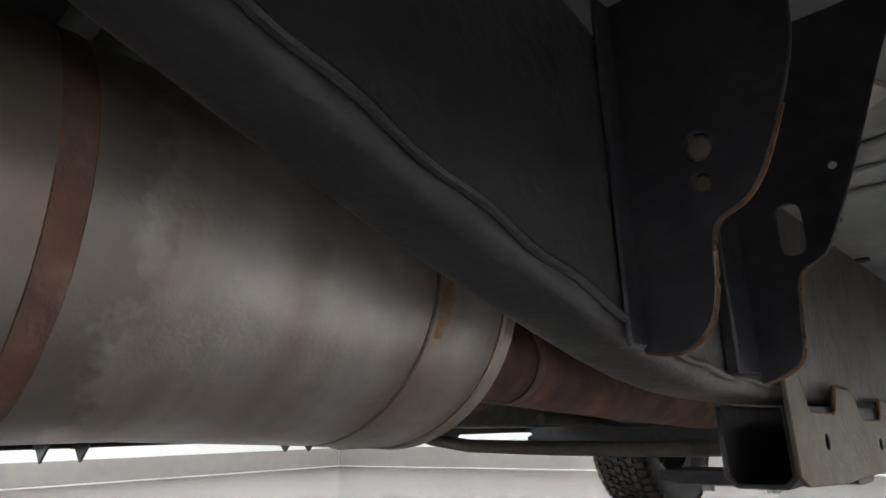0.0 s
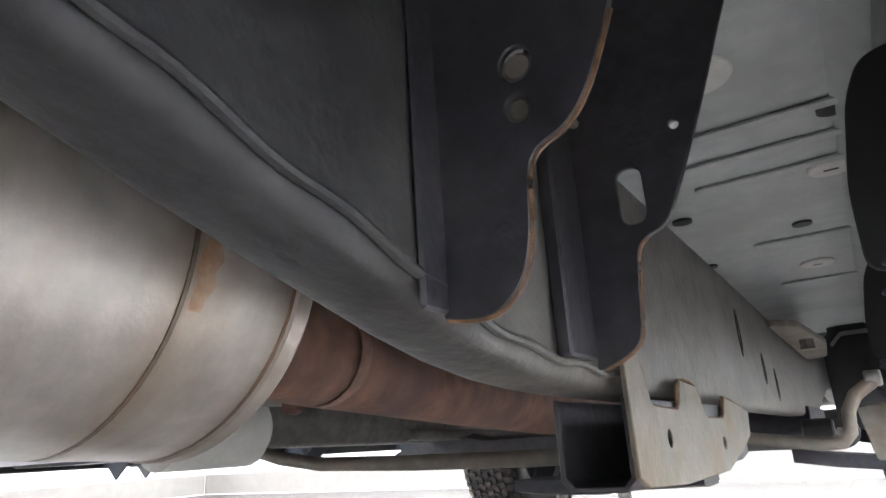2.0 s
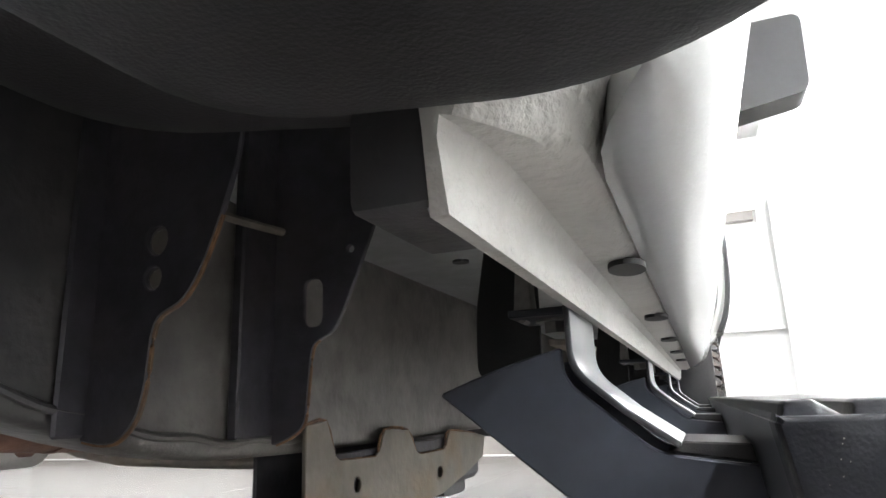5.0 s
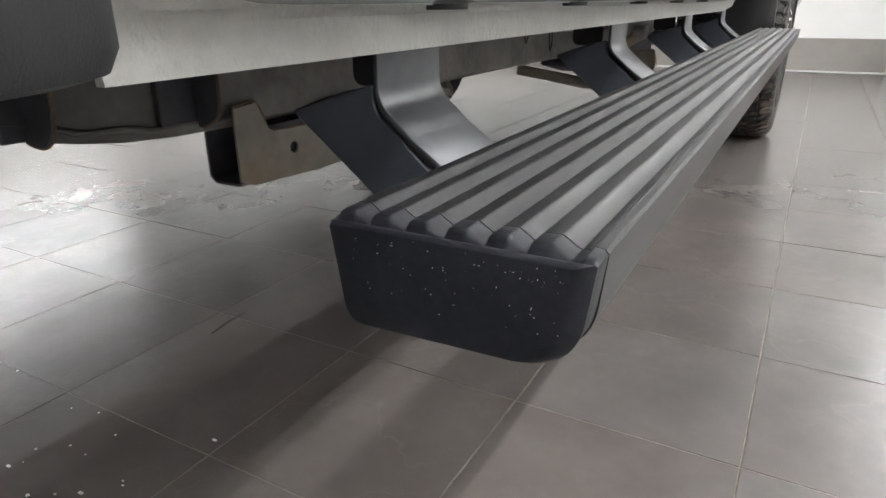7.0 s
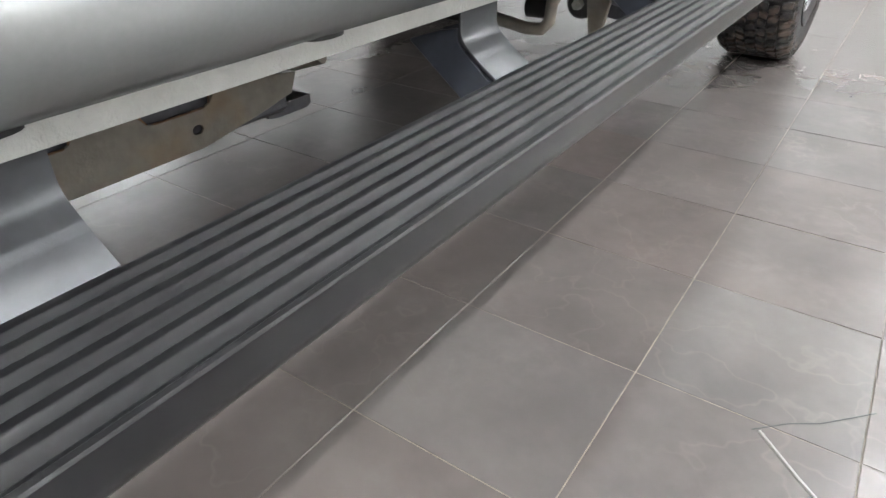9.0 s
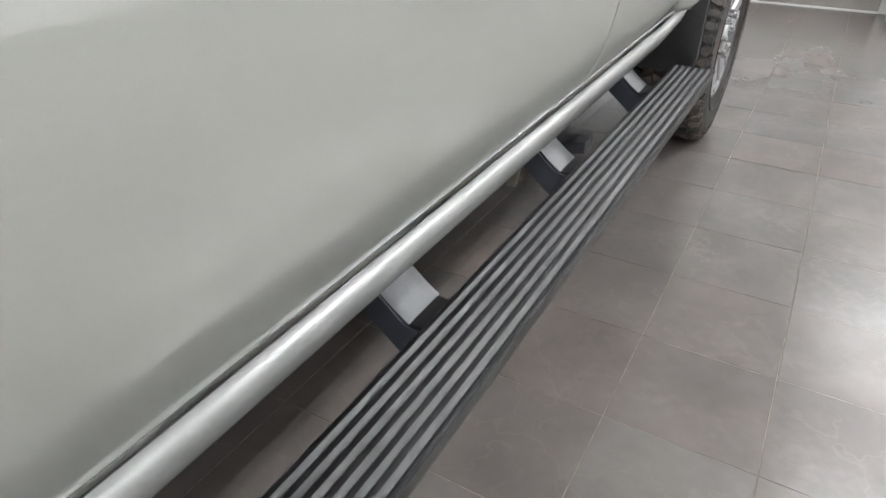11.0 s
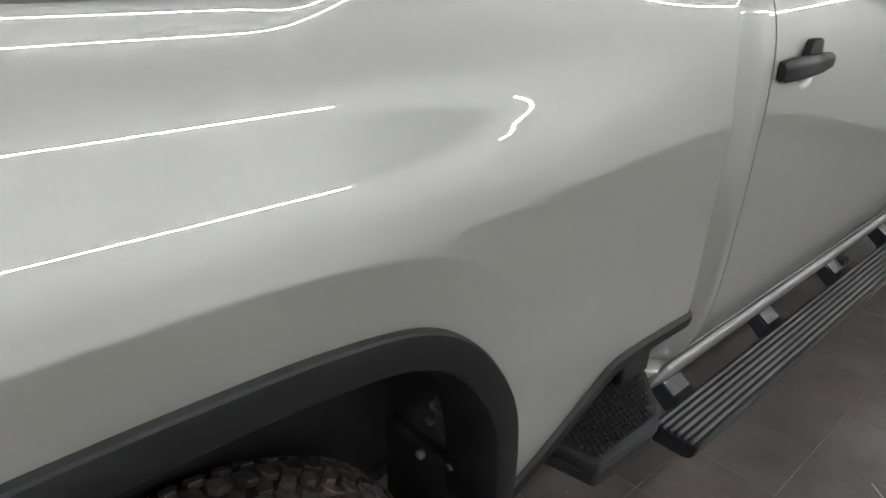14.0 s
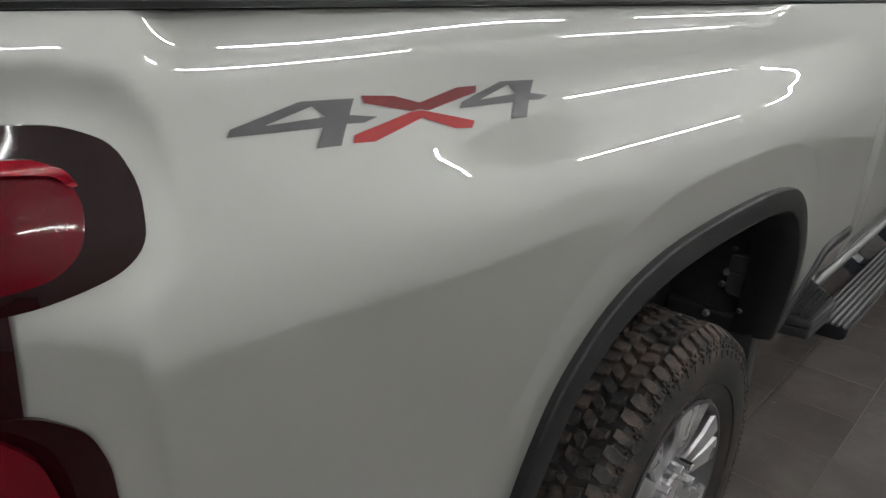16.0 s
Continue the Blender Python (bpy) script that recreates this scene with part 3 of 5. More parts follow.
bed_ys = sorted(set(spaced(-1.48, -1.40, 0.016) + spaced(-1.395, -1.27, 0.0045) + spaced(-1.262, -1.13, 0.0185) + spaced(-1.12, -0.925, 0.009) + [p[0] for p in ARCH_D] + spaced(0.303, 0.835, 0.02) + spaced(0.84, 0.882, 0.006)))
bed_ys = [y for i, y in enumerate(bed_ys) if i == 0 or y - bed_ys[i - 1] > 1e-4]
BED_TOP = 1.552
for side in (1, -1):
    side_panel("bed_side", bed_ys, bed_low, lambda y: BED_TOP, bed_x, 120, side, truck, PAINT, "smooth silver painted bed side panel")
    # cab: corner post, two doors, fender, each with an open seam between
    side_panel("cab_corner", spaced(0.870, 0.992, 0.01), lambda y: 0.664, lambda y: 1.60, door_x, 60, side, truck, PAINT)
    side_panel("rear_door", sorted(spaced(0.999, 1.105, 0.03) + spaced(1.110, 1.240, 0.005) + spaced(1.27, 2.243, 0.05)), lambda y: 0.666, lambda y: 1.565, door_x, 150, side, truck, PAINT, "silver rear door")
    side_panel("front_door", sorted(spaced(2.250, 2.355, 0.03) + spaced(2.360, 2.490, 0.005) + spaced(2.52, 3.20, 0.05)), lambda y: 0.666, lambda y: 1.565, door_x, 150, side, truck, PAINT, "silver front door")

    def fender_low(y):
        if y <= FARCH_D[0][0]:
            return 0.66
        for p, q in zip(FARCH_D, FARCH_D[1:]):
            if p[0] <= y <= q[0]:
                return p[1] + (q[1] - p[1]) * (y - p[0]) / max(1e-6, q[0] - p[0])
        return 0.62
    fy = sorted(set(spaced(3.207, FARCH_D[0][0] - 0.002, 0.03) + [p[0] for p in FARCH_D] + spaced(FARCH_D[-1][0] + 0.01, 4.95, 0.04)))
    side_panel("front_fender", fy, fender_low, lambda y: 1.40 - 0.05 * sstep(3.3, 4.9, y), lambda y, z: door_x(y, z) - 0.22 * sstep(4.5, 5.0, y) ** 2, 36, side, truck, PAINT, "silver front fender")

    # pale jambs seen in the seams
    for y0, y1 in ((0.984, 1.007), (2.236, 2.257)):
        secs = [[(side * (door_x(1.2, z) - d), yy, z) for yy, d in ((y0, 0.008), (y1, 0.008), (y1, 0.03), (y0, 0.03))] for z in spaced(0.70, 1.55, 0.05)]
        part("door_jamb", bm_loft(secs), PAINT, truck)
    secs = [[(side * (door_x(1.2, z) - d), yy, z) for yy, d in ((0.842, 0.045), (0.900, 0.045), (0.900, 0.07), (0.842, 0.07))] for z in spaced(0.80, 1.55, 0.05)]
    part("cab_back_edge", bm_loft(secs), PAINT, truck)

    # black flares round the arches
    for arch, shift, xf in ((ARCH_D, 0, bed_x), (FARCH_D, 0, door_x)):
        secs = []
        cy = sum(p[0] for p in arch) / len(arch)
        for i, (y, z) in enumerate(arch):
            a, b = arch[max(0, i - 1)], arch[min(len(arch) - 1, i + 1)]
            t = Vector((b[0] - a[0], b[1] - a[1])).normalized()
            nrm = Vector((-t.y, t.x))
            if nrm.dot(Vector((cy - y, 0.55 - z))) < 0:
                nrm = -nrm
            x = xf(y, z)
            ring = []
            for off, dx in ((-0.006, -0.004), (-0.005, 0.012), (-0.002, 0.0155), (0.004, 0.0165), (0.038, 0.0175), (0.046, 0.014), (0.052, 0.004), (0.060, -0.014), (0.064, -0.05), (0.066, -0.09), (0.055, -0.09), (0.02, -0.02)):
                ring.append((side * (x + dx), y + nrm.x * off, z + nrm.y * off))
            secs.append(ring)
        part("wheel_flare", bm_loft(secs), TRIM, truck, "dark grey plastic wheel arch flare")

    # sill under the doors: outer bulge, underside, pinch flange
    sill = [(0.834, 0.541), (0.840, 0.541), (0.841, 0.566), (0.846, 0.573), (0.866, 0.572), (0.874, 0.576), (0.888, 0.600), (0.900, 0.612), (0.911, 0.626),
            (0.912, 0.633), (0.905, 0.637), (0.85, 0.640), (0.826, 0.640), (0.827, 0.60), (0.830, 0.590), (0.832, 0.570)]
    bm = bm_loft([[(side * (0.836 + (x - 0.836) * (k if x > 0.84 else 1)), y, z) for x, z in sill] for y, k in [(0.893, 0.2), (0.904, 0.45), (0.922, 0.8), (0.945, 0.97)] + [(q, 1.0) for q in spaced(0.98, 3.1, 0.2) + [3.2, 3.28]]])
    for v in bm.verts:
        v.co.z += 0.055 * sstep(3.02, 3.30, v.co.y)
    part("sill_end", bm_box(min(side * 0.805, side * 0.8335), max(side * 0.805, side * 0.8335), 0.894, 0.960, 0.546, 0.583, 0.004, 2), RAILMAT, truck, "dark folded end of the sill")
    inner = [(0.8335, 0.5425), (0.8310, 0.5440), (0.8270, 0.5560), (0.8180, 0.590), (0.7985, 0.6600), (0.8015, 0.6600), (0.8205, 0.592), (0.8295, 0.5600)]
    part("sill_inner_panel", bm_loft([[(side * x, y, z) for x, z in inner] for y in (0.900, 1.5, 2.2, 3.0)]), INNERSILL, truck, "primed inner face of the sill, its shade put into the blue-grey colour")
    part("rocker_panel", bm, PRIMER, truck, "pale sill with textured underseal on its inner flange")
    bm = bm_loft([[(side * (0.900 + (x - 0.900) * k), y, 0.582 + (z - 0.582) * k) for x, z in ((0.876, 0.5735), (0.888, 0.5765), (0.900, 0.582), (0.911, 0.590), (0.921, 0.600), (0.9295, 0.612), (0.936, 0.625), (0.9395, 0.637), (0.940, 0.645), (0.938, 0.652), (0.933, 0.657), (0.926, 0.659), (0.905, 0.64), (0.880, 0.60))]
                  for y, k in [(0.904, 0.10), (0.915, 0.36), (0.930, 0.66), (0.950, 0.90)] + [(q, 1.0) for q in spaced(0.98, 3.1, 0.2) + [3.2, 3.28]]])
    for v in bm.verts:
        v.co.z += 0.055 * sstep(3.02, 3.30, v.co.y)
    part("sill_cover", bm, SILLMAT, truck, "painted silver sill edge")
    for y in (1.152, 1.44, 1.73, 2.02, 2.31):
        bm = bm_cyl((side * 0.866, y, 0.5710), "z", 0.012, 0.004, 18)
        for v in bm.verts:
            v.co.y = y + (v.co.y - y) * 1.9
        part("drain_plug", bm, BLACKPL, truck)

    # bed rail cap
    cap = [(0.90, 1.5535), (0.962, 1.5535), (0.969, 1.558), (0.968, 1.572), (0.959, 1.579), (0.90, 1.579)]
    bm = bm_loft([[(side * (x - 0.05 * sstep(-1.28, -1.44, y) ** 2), y, z) for x, z in cap] for y in spaced(-1.43, 0.872, 0.08)])
    part("bed_rail_cap", bm, BLACKPL, truck, "black plastic bed rail cap")
    part("bed_inner_wall", bm_box(min(side * 0.83, side * 0.90), max(side * 0.83, side * 0.90), -1.42, 0.838, 1.22, 1.553), LINER, truck, "", False)

    # side windows, pillars
    glassy = [(0.99, 1.575), (2.20, 1.575), (2.20, 1.98), (1.10, 1.98), (1.0, 1.93)]
    bm = bm_extrude(rounded(glassy, 0.05), "x", side * 0.925, side * 0.915)
    for v in bm.verts:
        v.co.x -= side * 0.28 * (v.co.z - 1.56)
    part("rear_window", bm, GLASS, truck, "dark tinted side window")
    glassy = [(2.29, 1.575), (3.10, 1.575), (2.62, 1.97), (2.29, 1.98)]
    bm = bm_extrude(rounded(glassy, 0.05), "x", side * 0.925, side * 0.915)
    for v in bm.verts:
        v.co.x -= side * 0.28 * (v.co.z - 1.56)
    part("front_window", bm, GLASS, truck, "dark tinted side window")
    bm = bm_extrude([(0.892, 1.5675), (3.22, 1.5675), (2.66, 2.03), (1.0, 2.04), (0.90, 1.99)], "x", side * 0.955, side * 0.93,
                    holes=[rounded([(0.99, 1.58), (2.20, 1.58), (2.20, 1.975), (1.10, 1.975), (1.0, 1.93)], 0.05), rounded([(2.29, 1.58), (3.07, 1.58), (2.61, 1.965), (2.29, 1.975)], 0.05)])
    for v in bm.verts:
        v.co.x -= side * 0.28 * (v.co.z - 1.56)
    part("window_surround", bm, PAINT, truck)
    part("window_trim", bm_box(min(side * 0.945, side * 0.962), max(side * 0.945, side * 0.962), 1.0, 3.15, 1.562, 1.578, 0.004), BLACKPL, truck)

# roof, hood, nose, tailgate, bed floor
bm = bm_loft([[(-0.80 + 0.10 * k, y, 2.04 + 0.03 * (1 - abs(k - 8) / 8) ** 0.5 - dz) for k in range(17)] + [(0.80 - 0.1 * k, y, 1.99 - dz) for k in range(17)]
              for y, dz in ((0.93, 0.03), (1.1, 0.0), (1.8, -0.01), (2.5, 0.0), (2.72, 0.05))])
for side in (1, -1):
    mir = part("side_mirror", bm_loft([[(side * x, y, z) for x, z in rounded([(1.10, 1.43), (1.36, 1.47), (1.37, 1.76), (1.12, 1.76)], 0.04)] for y in (3.00, 3.02, 3.10, 3.14)]), BLACKPL, truck, "black side mirror")
    part("mirror_arm", bm_loft([[(side * x, y, z) for y, z in ((3.02, z0), (3.12, z0), (3.12, z0 + 0.07), (3.02, z0 + 0.07))] for x, z0 in ((0.985, 1.36), (1.06, 1.36), (1.14, 1.46))]), BLACKPL, mir)
part("roof", bm, PAINT, truck, "silver roof")
part("cab_back", bm_box(-0.9, 0.9, 0.90, 0.93, 0.82, 1.95, 0.01), PAINT, truck)
part("hood", bm_loft([[(-0.93 + 0.155 * k, y, z + 0.05 * (1 - (abs(k - 6) / 6) ** 3)) for k in range(13)] + [(0.93 - 0.155 * k, y, z - 0.06) for k in range(13)]
                      for y, z in ((3.25, 1.46), (3.8, 1.44), (4.6, 1.40), (4.95, 1.33))]), PAINT, truck, "silver hood")
part("windscreen", bm_loft([[(-0.84 + sx * 0, 3.26, 1.49), (0.84, 3.26, 1.49), (0.72, 2.66, 2.03), (-0.72, 2.66, 2.03)] for sx in (0,)] +
                           [[(-0.84, 3.28, 1.49), (0.84, 3.28, 1.49), (0.72, 2.68, 2.03), (-0.72, 2.68, 2.03)]]), GLASS, truck, "dark windscreen")
part("grille", bm_box(-0.80, 0.80, 4.96, 5.06, 0.80, 1.32, 0.03), BLACKPL, truck, "black grille")
part("front_bumper", bm_box(-0.98, 0.98, 4.98, 5.16, 0.52, 0.78, 0.04), CHROME, truck, "bright steel bumper")
part("tailgate", bm_box(-0.82, 0.82, -1.46, -1.40, 0.95, 1.56, 0.015), PAINT, truck, "closed silver tailgate")
part("rear_bumper", bm_box(-0.95, 0.95, -1.66, -1.47, 0.62, 0.84, 0.03), CHROME, truck, "bright rear bumper")
part("bed_floor", bm_box(-0.62, 0.62, -1.40, 0.838, 0.94, 0.98), LINER, truck, "", False)
for sgn in (1, -1):
    part("bed_underside", bm_box(min(sgn * 0.622, sgn * 0.90), max(sgn * 0.622, sgn * 0.90), 0.31, 0.838, 0.945, 0.98), LINER, truck, "", False)
    part("bed_apron", bm_box(min(sgn * 0.868, sgn * 0.882), max(sgn * 0.868, sgn * 0.882), 0.31, 0.776, 0.665, 0.944, 0.004, 1), LINER, truck)
part("bed_front_wall", bm_box(-0.90, 0.90, 0.84, 0.865, 0.90, 1.553, 0.005), PAINT, truck)

# wheels: a tyre with tread blocks and raised sidewall, a five-spoke rim
def tyre_parts(parent):
    R, HW = TYRE_R, 0.135
    prof = [(-0.110, 0.245), (-0.125, 0.27), (-0.137, 0.31), (-0.140, 0.34), (-0.134, 0.375), (-0.122, 0.400), (-0.105, R - 0.013), (0, R - 0.011),
            (0.105, R - 0.013), (0.122, 0.400), (0.134, 0.375), (0.140, 0.34), (0.137, 0.31), (0.125, 0.27), (0.110, 0.245)]
    n = 72
    bm = bm_loft([[(x, r * math.cos(2 * math.pi * k / n), r * math.sin(2 * math.pi * k / n)) for k in range(n)] for x, r in prof], True, False)
    for ring in (0.300, 0.384):
        for sgn in (1,):
            bm2 = bm_loft([[(xx * sgn, rr * math.cos(2 * math.pi * k / n), rr * math.sin(2 * math.pi * k / n)) for k in range(n)]
                           for xx, rr in ((0.130, ring - 0.003), (0.1395 if ring < 0.35 else 0.1345, ring - 0.002), (0.1395 if ring < 0.35 else 0.1345, ring + 0.002), (0.130, ring + 0.003))], True, False)
            join(bm, bm2)
    part("tyre", bm, RUBBER, parent, "black all-terrain tyre with dusty tread")
    rnd = random.Random(7)
    verts, faces = [], []

    def block(xc, w, ac, da, r0, r1, skew):
        base = len(verts)
        # an irregular six-cornered block, narrower at its top
        outline = [(-0.5, -0.30 - rnd.uniform(0, 0.12)), (-0.12 + rnd.uniform(-0.12, 0.12), -0.5), (0.5, -0.36 + rnd.uniform(-0.08, 0.08)), (0.5, 0.30 + rnd.uniform(-0.08, 0.08)), (0.10 + rnd.uniform(-0.12, 0.12), 0.5), (-0.5, 0.30 + rnd.uniform(0, 0.12))]
        for rr, k in ((r0, 1.0), (r1 - 0.002, 0.95), (r1, 0.86)):
            for u, v in outline:
                x = xc + u * w * k
                a = ac + v * da * k + skew * u
                drop = max(0, abs(x) - 0.095) * 0.55
                verts.append((x, (rr - drop) * math.cos(a), (rr - drop) * math.sin(a)))
        for lv in range(2):
            for i in range(6):
                j = (i + 1) % 6
                faces.append((base + lv * 6 + i, base + lv * 6 + j, base + lv * 6 + 6 + j, base + lv * 6 + 6 + i))
        faces.append(tuple(base + 12 + i for i in range(6)))
    nb = 64
    for k in range(nb):
        a = 2 * math.pi * k / nb
        da = 2 * math.pi / nb * 0.76
        for xc, w, ph, sk in ((-0.110, 0.040, 0.0, 0.01), (-0.070, 0.034, 0.5, -0.02), (-0.035, 0.032, 0.15, 0.025), (0.0, 0.034, 0.6, -0.02), (0.035, 0.032, 0.25, 0.025), (0.070, 0.034, 0.7, -0.02), (0.110, 0.040, 0.3, 0.01)):
            block(xc + rnd.uniform(-0.002, 0.002), w * rnd.uniform(0.82, 1.02), a + (ph + rnd.uniform(-0.06, 0.06)) * 2 * math.pi / nb, da * rnd.uniform(0.82, 1.12), R - 0.016, R + rnd.uniform(-0.001, 0.001), sk)
        # rows of small pips on the shoulder
        for sgn in (1, -1):
            for xx, rr, ph in ((0.1215, 0.4085, 0.0), (0.1275, 0.4005, 0.5), (0.1325, 0.391, 0.0)):
                for half in (0, 0.5):
                    base = len(verts)
                    a2 = a + (ph * 0.5 + half + 0.12) * 2 * math.pi / nb
                    for dr, w3 in ((-0.004, 0.0095), (0.0032, 0.0055)):
                        for u3, v3 in ((-1, -1), (1, -1), (1, 1), (-1, 1)):
                            r3 = rr + dr + v3 * 0.0034
                            verts.append((sgn * (xx + dr * 0.8 - v3 * 0.002), r3 * math.cos(a2 + u3 * w3), r3 * math.sin(a2 + u3 * w3)))
                    for q in ((4, 5, 6, 7), (0, 1, 5, 4), (1, 2, 6, 5), (2, 3, 7, 6), (3, 0, 4, 7)):
                        faces.append(tuple(base + i3 for i3 in q))
        # shoulder lugs that run down the sidewall
        for sgn in (1, -1):
            base = len(verts)
            w0 = 2 * math.pi / nb * (0.30 if k % 2 else 0.36)
            a2 = a + 0.3 * 2 * math.pi / nb
            for xx, rr, k2 in ((0.118, 0.410, 1), (0.1335, 0.392, 1), (0.1375, 0.372 if k % 2 else 0.362, 0.8), (0.110, 0.40, 1), (0.125, 0.385, 1), (0.130, 0.365, 0.8)):
                for s2 in (-1, 1):
                    verts.append((sgn * xx, rr * math.cos(a2 + s2 * w0 * k2), rr * math.sin(a2 + s2 * w0 * k2)))
            for q in ((0, 1, 3, 2), (2, 3, 5, 4), (0, 2, 8, 6), (2, 4, 10, 8), (1, 7, 9, 3), (3, 9, 11, 5), (4, 5, 11, 10)):
                faces.append(tuple(base + i for i in q))
    me = bpy.data.meshes.new("tread")
    me.from_pydata(verts, [], faces)
    me.materials.append(TREAD)
    ob = new("tread", me)
    ob.parent = parent
    tagged(ob, "brown dusty rubber tread blocks", kind="stuff")


def wheel(y, side, xo):
    n = 64
    rim = [(0.112, 0.247), (0.122, 0.250), (0.124, 0.243), (0.112, 0.232), (0.06, 0.222), (-0.10, 0.215), (-0.112, 0.245)]
    bm = bm_loft([[(x, r * math.cos(2 * math.pi * k / n), r * math.sin(2 * math.pi * k / n)) for k in range(n)] for x, r in rim], True, False)
    join(bm, bm_cyl((0.02, 0, 0), "x", 0.214, 0.012, 40))
    w_ = part("wheel", bm, ALLOYDK, truck, "machined alloy wheel with dark pockets")
    tyre_parts(w_)
    for k in range(6):
        a0 = 2 * math.pi * k / 6 + 0.25
        # each spoke forks towards the rim
        for s in (-1, 1):
            secs = []
            for rr, wid, off, xx in ((0.055, 0.022, 0.010, 0.088), (0.11, 0.022, 0.018, 0.100), (0.17, 0.028, 0.032, 0.108), (0.238, 0.042, 0.050, 0.113)):
                c = Vector((xx, 0, 0)) + Vector((0, math.cos(a0), math.sin(a0))) * rr + Vector((0, -math.sin(a0), math.cos(a0))) * off * s
                t = Vector((0, -math.sin(a0), math.cos(a0)))
                secs.append([c - t * wid, c - t * wid * 0.85 + Vector((0.008, 0, 0)), c + t * wid * 0.85 + Vector((0.008, 0, 0)), c + t * wid, c + t * wid * 0.7 - Vector((0.05, 0, 0)), c - t * wid * 0.7 - Vector((0.05, 0, 0))])
            part("spoke", bm_loft(secs), ALLOY, w_)
    part("hub_cap", bm_cyl((0.095, 0, 0), "x", 0.062, 0.05, 28, 0.006), ALLOY, w_)
    for k in range(8):
        a = 2 * math.pi * k / 8
        part("lug_nut", bm_cyl((0.115, 0.082 * math.cos(a), 0.082 * math.sin(a)), "x", 0.012, 0.04, 6, 0.002), CHROME, w_)
    w_.matrix_basis = pose(xo, y, TYRE_R) if side > 0 else pose(xo, y, TYRE_R, 0, 0, 180)
    return w_


wheel(REAR_AXLE, 1, 0.855)
wheel(REAR_AXLE, -1, -0.845)
wheel(FRONT_AXLE, 1, 0.850)
wheel(FRONT_AXLE, -1, -0.850)

# liners behind the arches
for side in (1, -1):
    for arch in (ARCH_D, FARCH_D):
        cy = sum(p[0] for p in arch) / len(arch)
        secs = []
        for y, z in arch:
            k = 0.955
            yy, zz = cy + (y - cy) * k, 0.45 + (z - 0.45) * 0.955
            secs.append([(side * 0.965, yy, zz), (side * 0.92, yy + (yy - cy) * 0.012, zz + 0.006), (side * 0.80, yy, zz + 0.002), (side * 0.69, yy, zz), (side * 0.66, cy + (yy - cy) * 0.96, zz - 0.03),
                         (side * 0.655, cy + (yy - cy) * 0.98, zz - 0.02), (side * 0.69, cy + (yy - cy) * 1.02, zz + 0.012), (side * 0.80, cy + (yy - cy) * 1.02, zz + 0.014), (side * 0.965, cy + (yy - cy) * 1.012, zz + 0.012)])
        part("wheel_well_liner", bm_loft(secs), LINER, truck, "black plastic wheel well liner")

# lower end of the liner, ahead of the rear tyre
bm = bm_extrude(rounded([(0.235, 0.74), (0.292, 0.73), (0.300, 0.52), (0.280, 0.455), (0.255, 0.46), (0.235, 0.53)], 0.02), "x", 0.70, 0.955, 0.006)
part("liner_flap", bm, BLACKPL, truck, "black lower end of the wheel well liner")
for y, z, x in ((0.225, 0.93, 0.80), (0.235, 0.86, 0.86), (0.15, 1.0, 0.88), (0.235, 0.72, 0.82), (0.10, 1.04, 0.92)):
    part("liner_clip", bm_cyl((x, y, z), "y", 0.010, 0.022, 12, 0.003), STEEL, truck)

part("liner_panel", bm_extrude(rounded([(0.862, 0.80), (0.948, 0.79), (0.950, 0.96), (0.930, 0.992), (0.868, 0.975)], 0.015), "y", 0.226, 0.236, 0.004, 2), LINERPALE, truck, "dusty raised panel of the wheel well liner")
for z, x0, x1 in ((0.913, 0.874, 0.945), (0.866, 0.868, 0.920), (0.952, 0.880, 0.930)):
    part("liner_rib", bm_box(x0, x1, 0.2195, 0.228, z, z + 0.005, 0.0015, 1), LINERPALE, truck)
for x, z in ((0.876, 0.938), (0.934, 0.976), (0.856, 0.826), (0.914, 0.764)):
    part("liner_clip", bm_cyl((x, 0.222, z), "y", 0.008, 0.014, 12, 0.003), LINERPALE, truck)

# bed step with studded tread, ahead of the rear arch
out = rounded([(0.90, 0.50), (0.955, 0.515), (1.026, 0.530), (1.033, 0.738), (0.99, 0.80), (0.90, 0.895), (0.86, 0.895), (0.86, 0.50)], 0.012)
step_ = part("bed_step", bm_extrude(out, "z", 0.628, 0.656, 0.006), STEPRIM, truck, "dark grey bed step with studded tread")
low = [(x * 0.985 + 0.01, y * 0.98 + 0.01) for x, y in out]
part("step_skirt", bm_extrude(low, "z", 0.592, 0.627, 0.004), BLACKPL, step_)
inner = rounded([(0.90, 0.515), (0.95, 0.527), (1.008, 0.541), (1.014, 0.733), (0.975, 0.79), (0.895, 0.88), (0.865, 0.88), (0.865, 0.52)], 0.01)
part("step_tread", bm_extrude(inner, "z", 0.6565, 0.660), BLACKPL, step_, "black studded rubber tread")
verts, faces = [], []
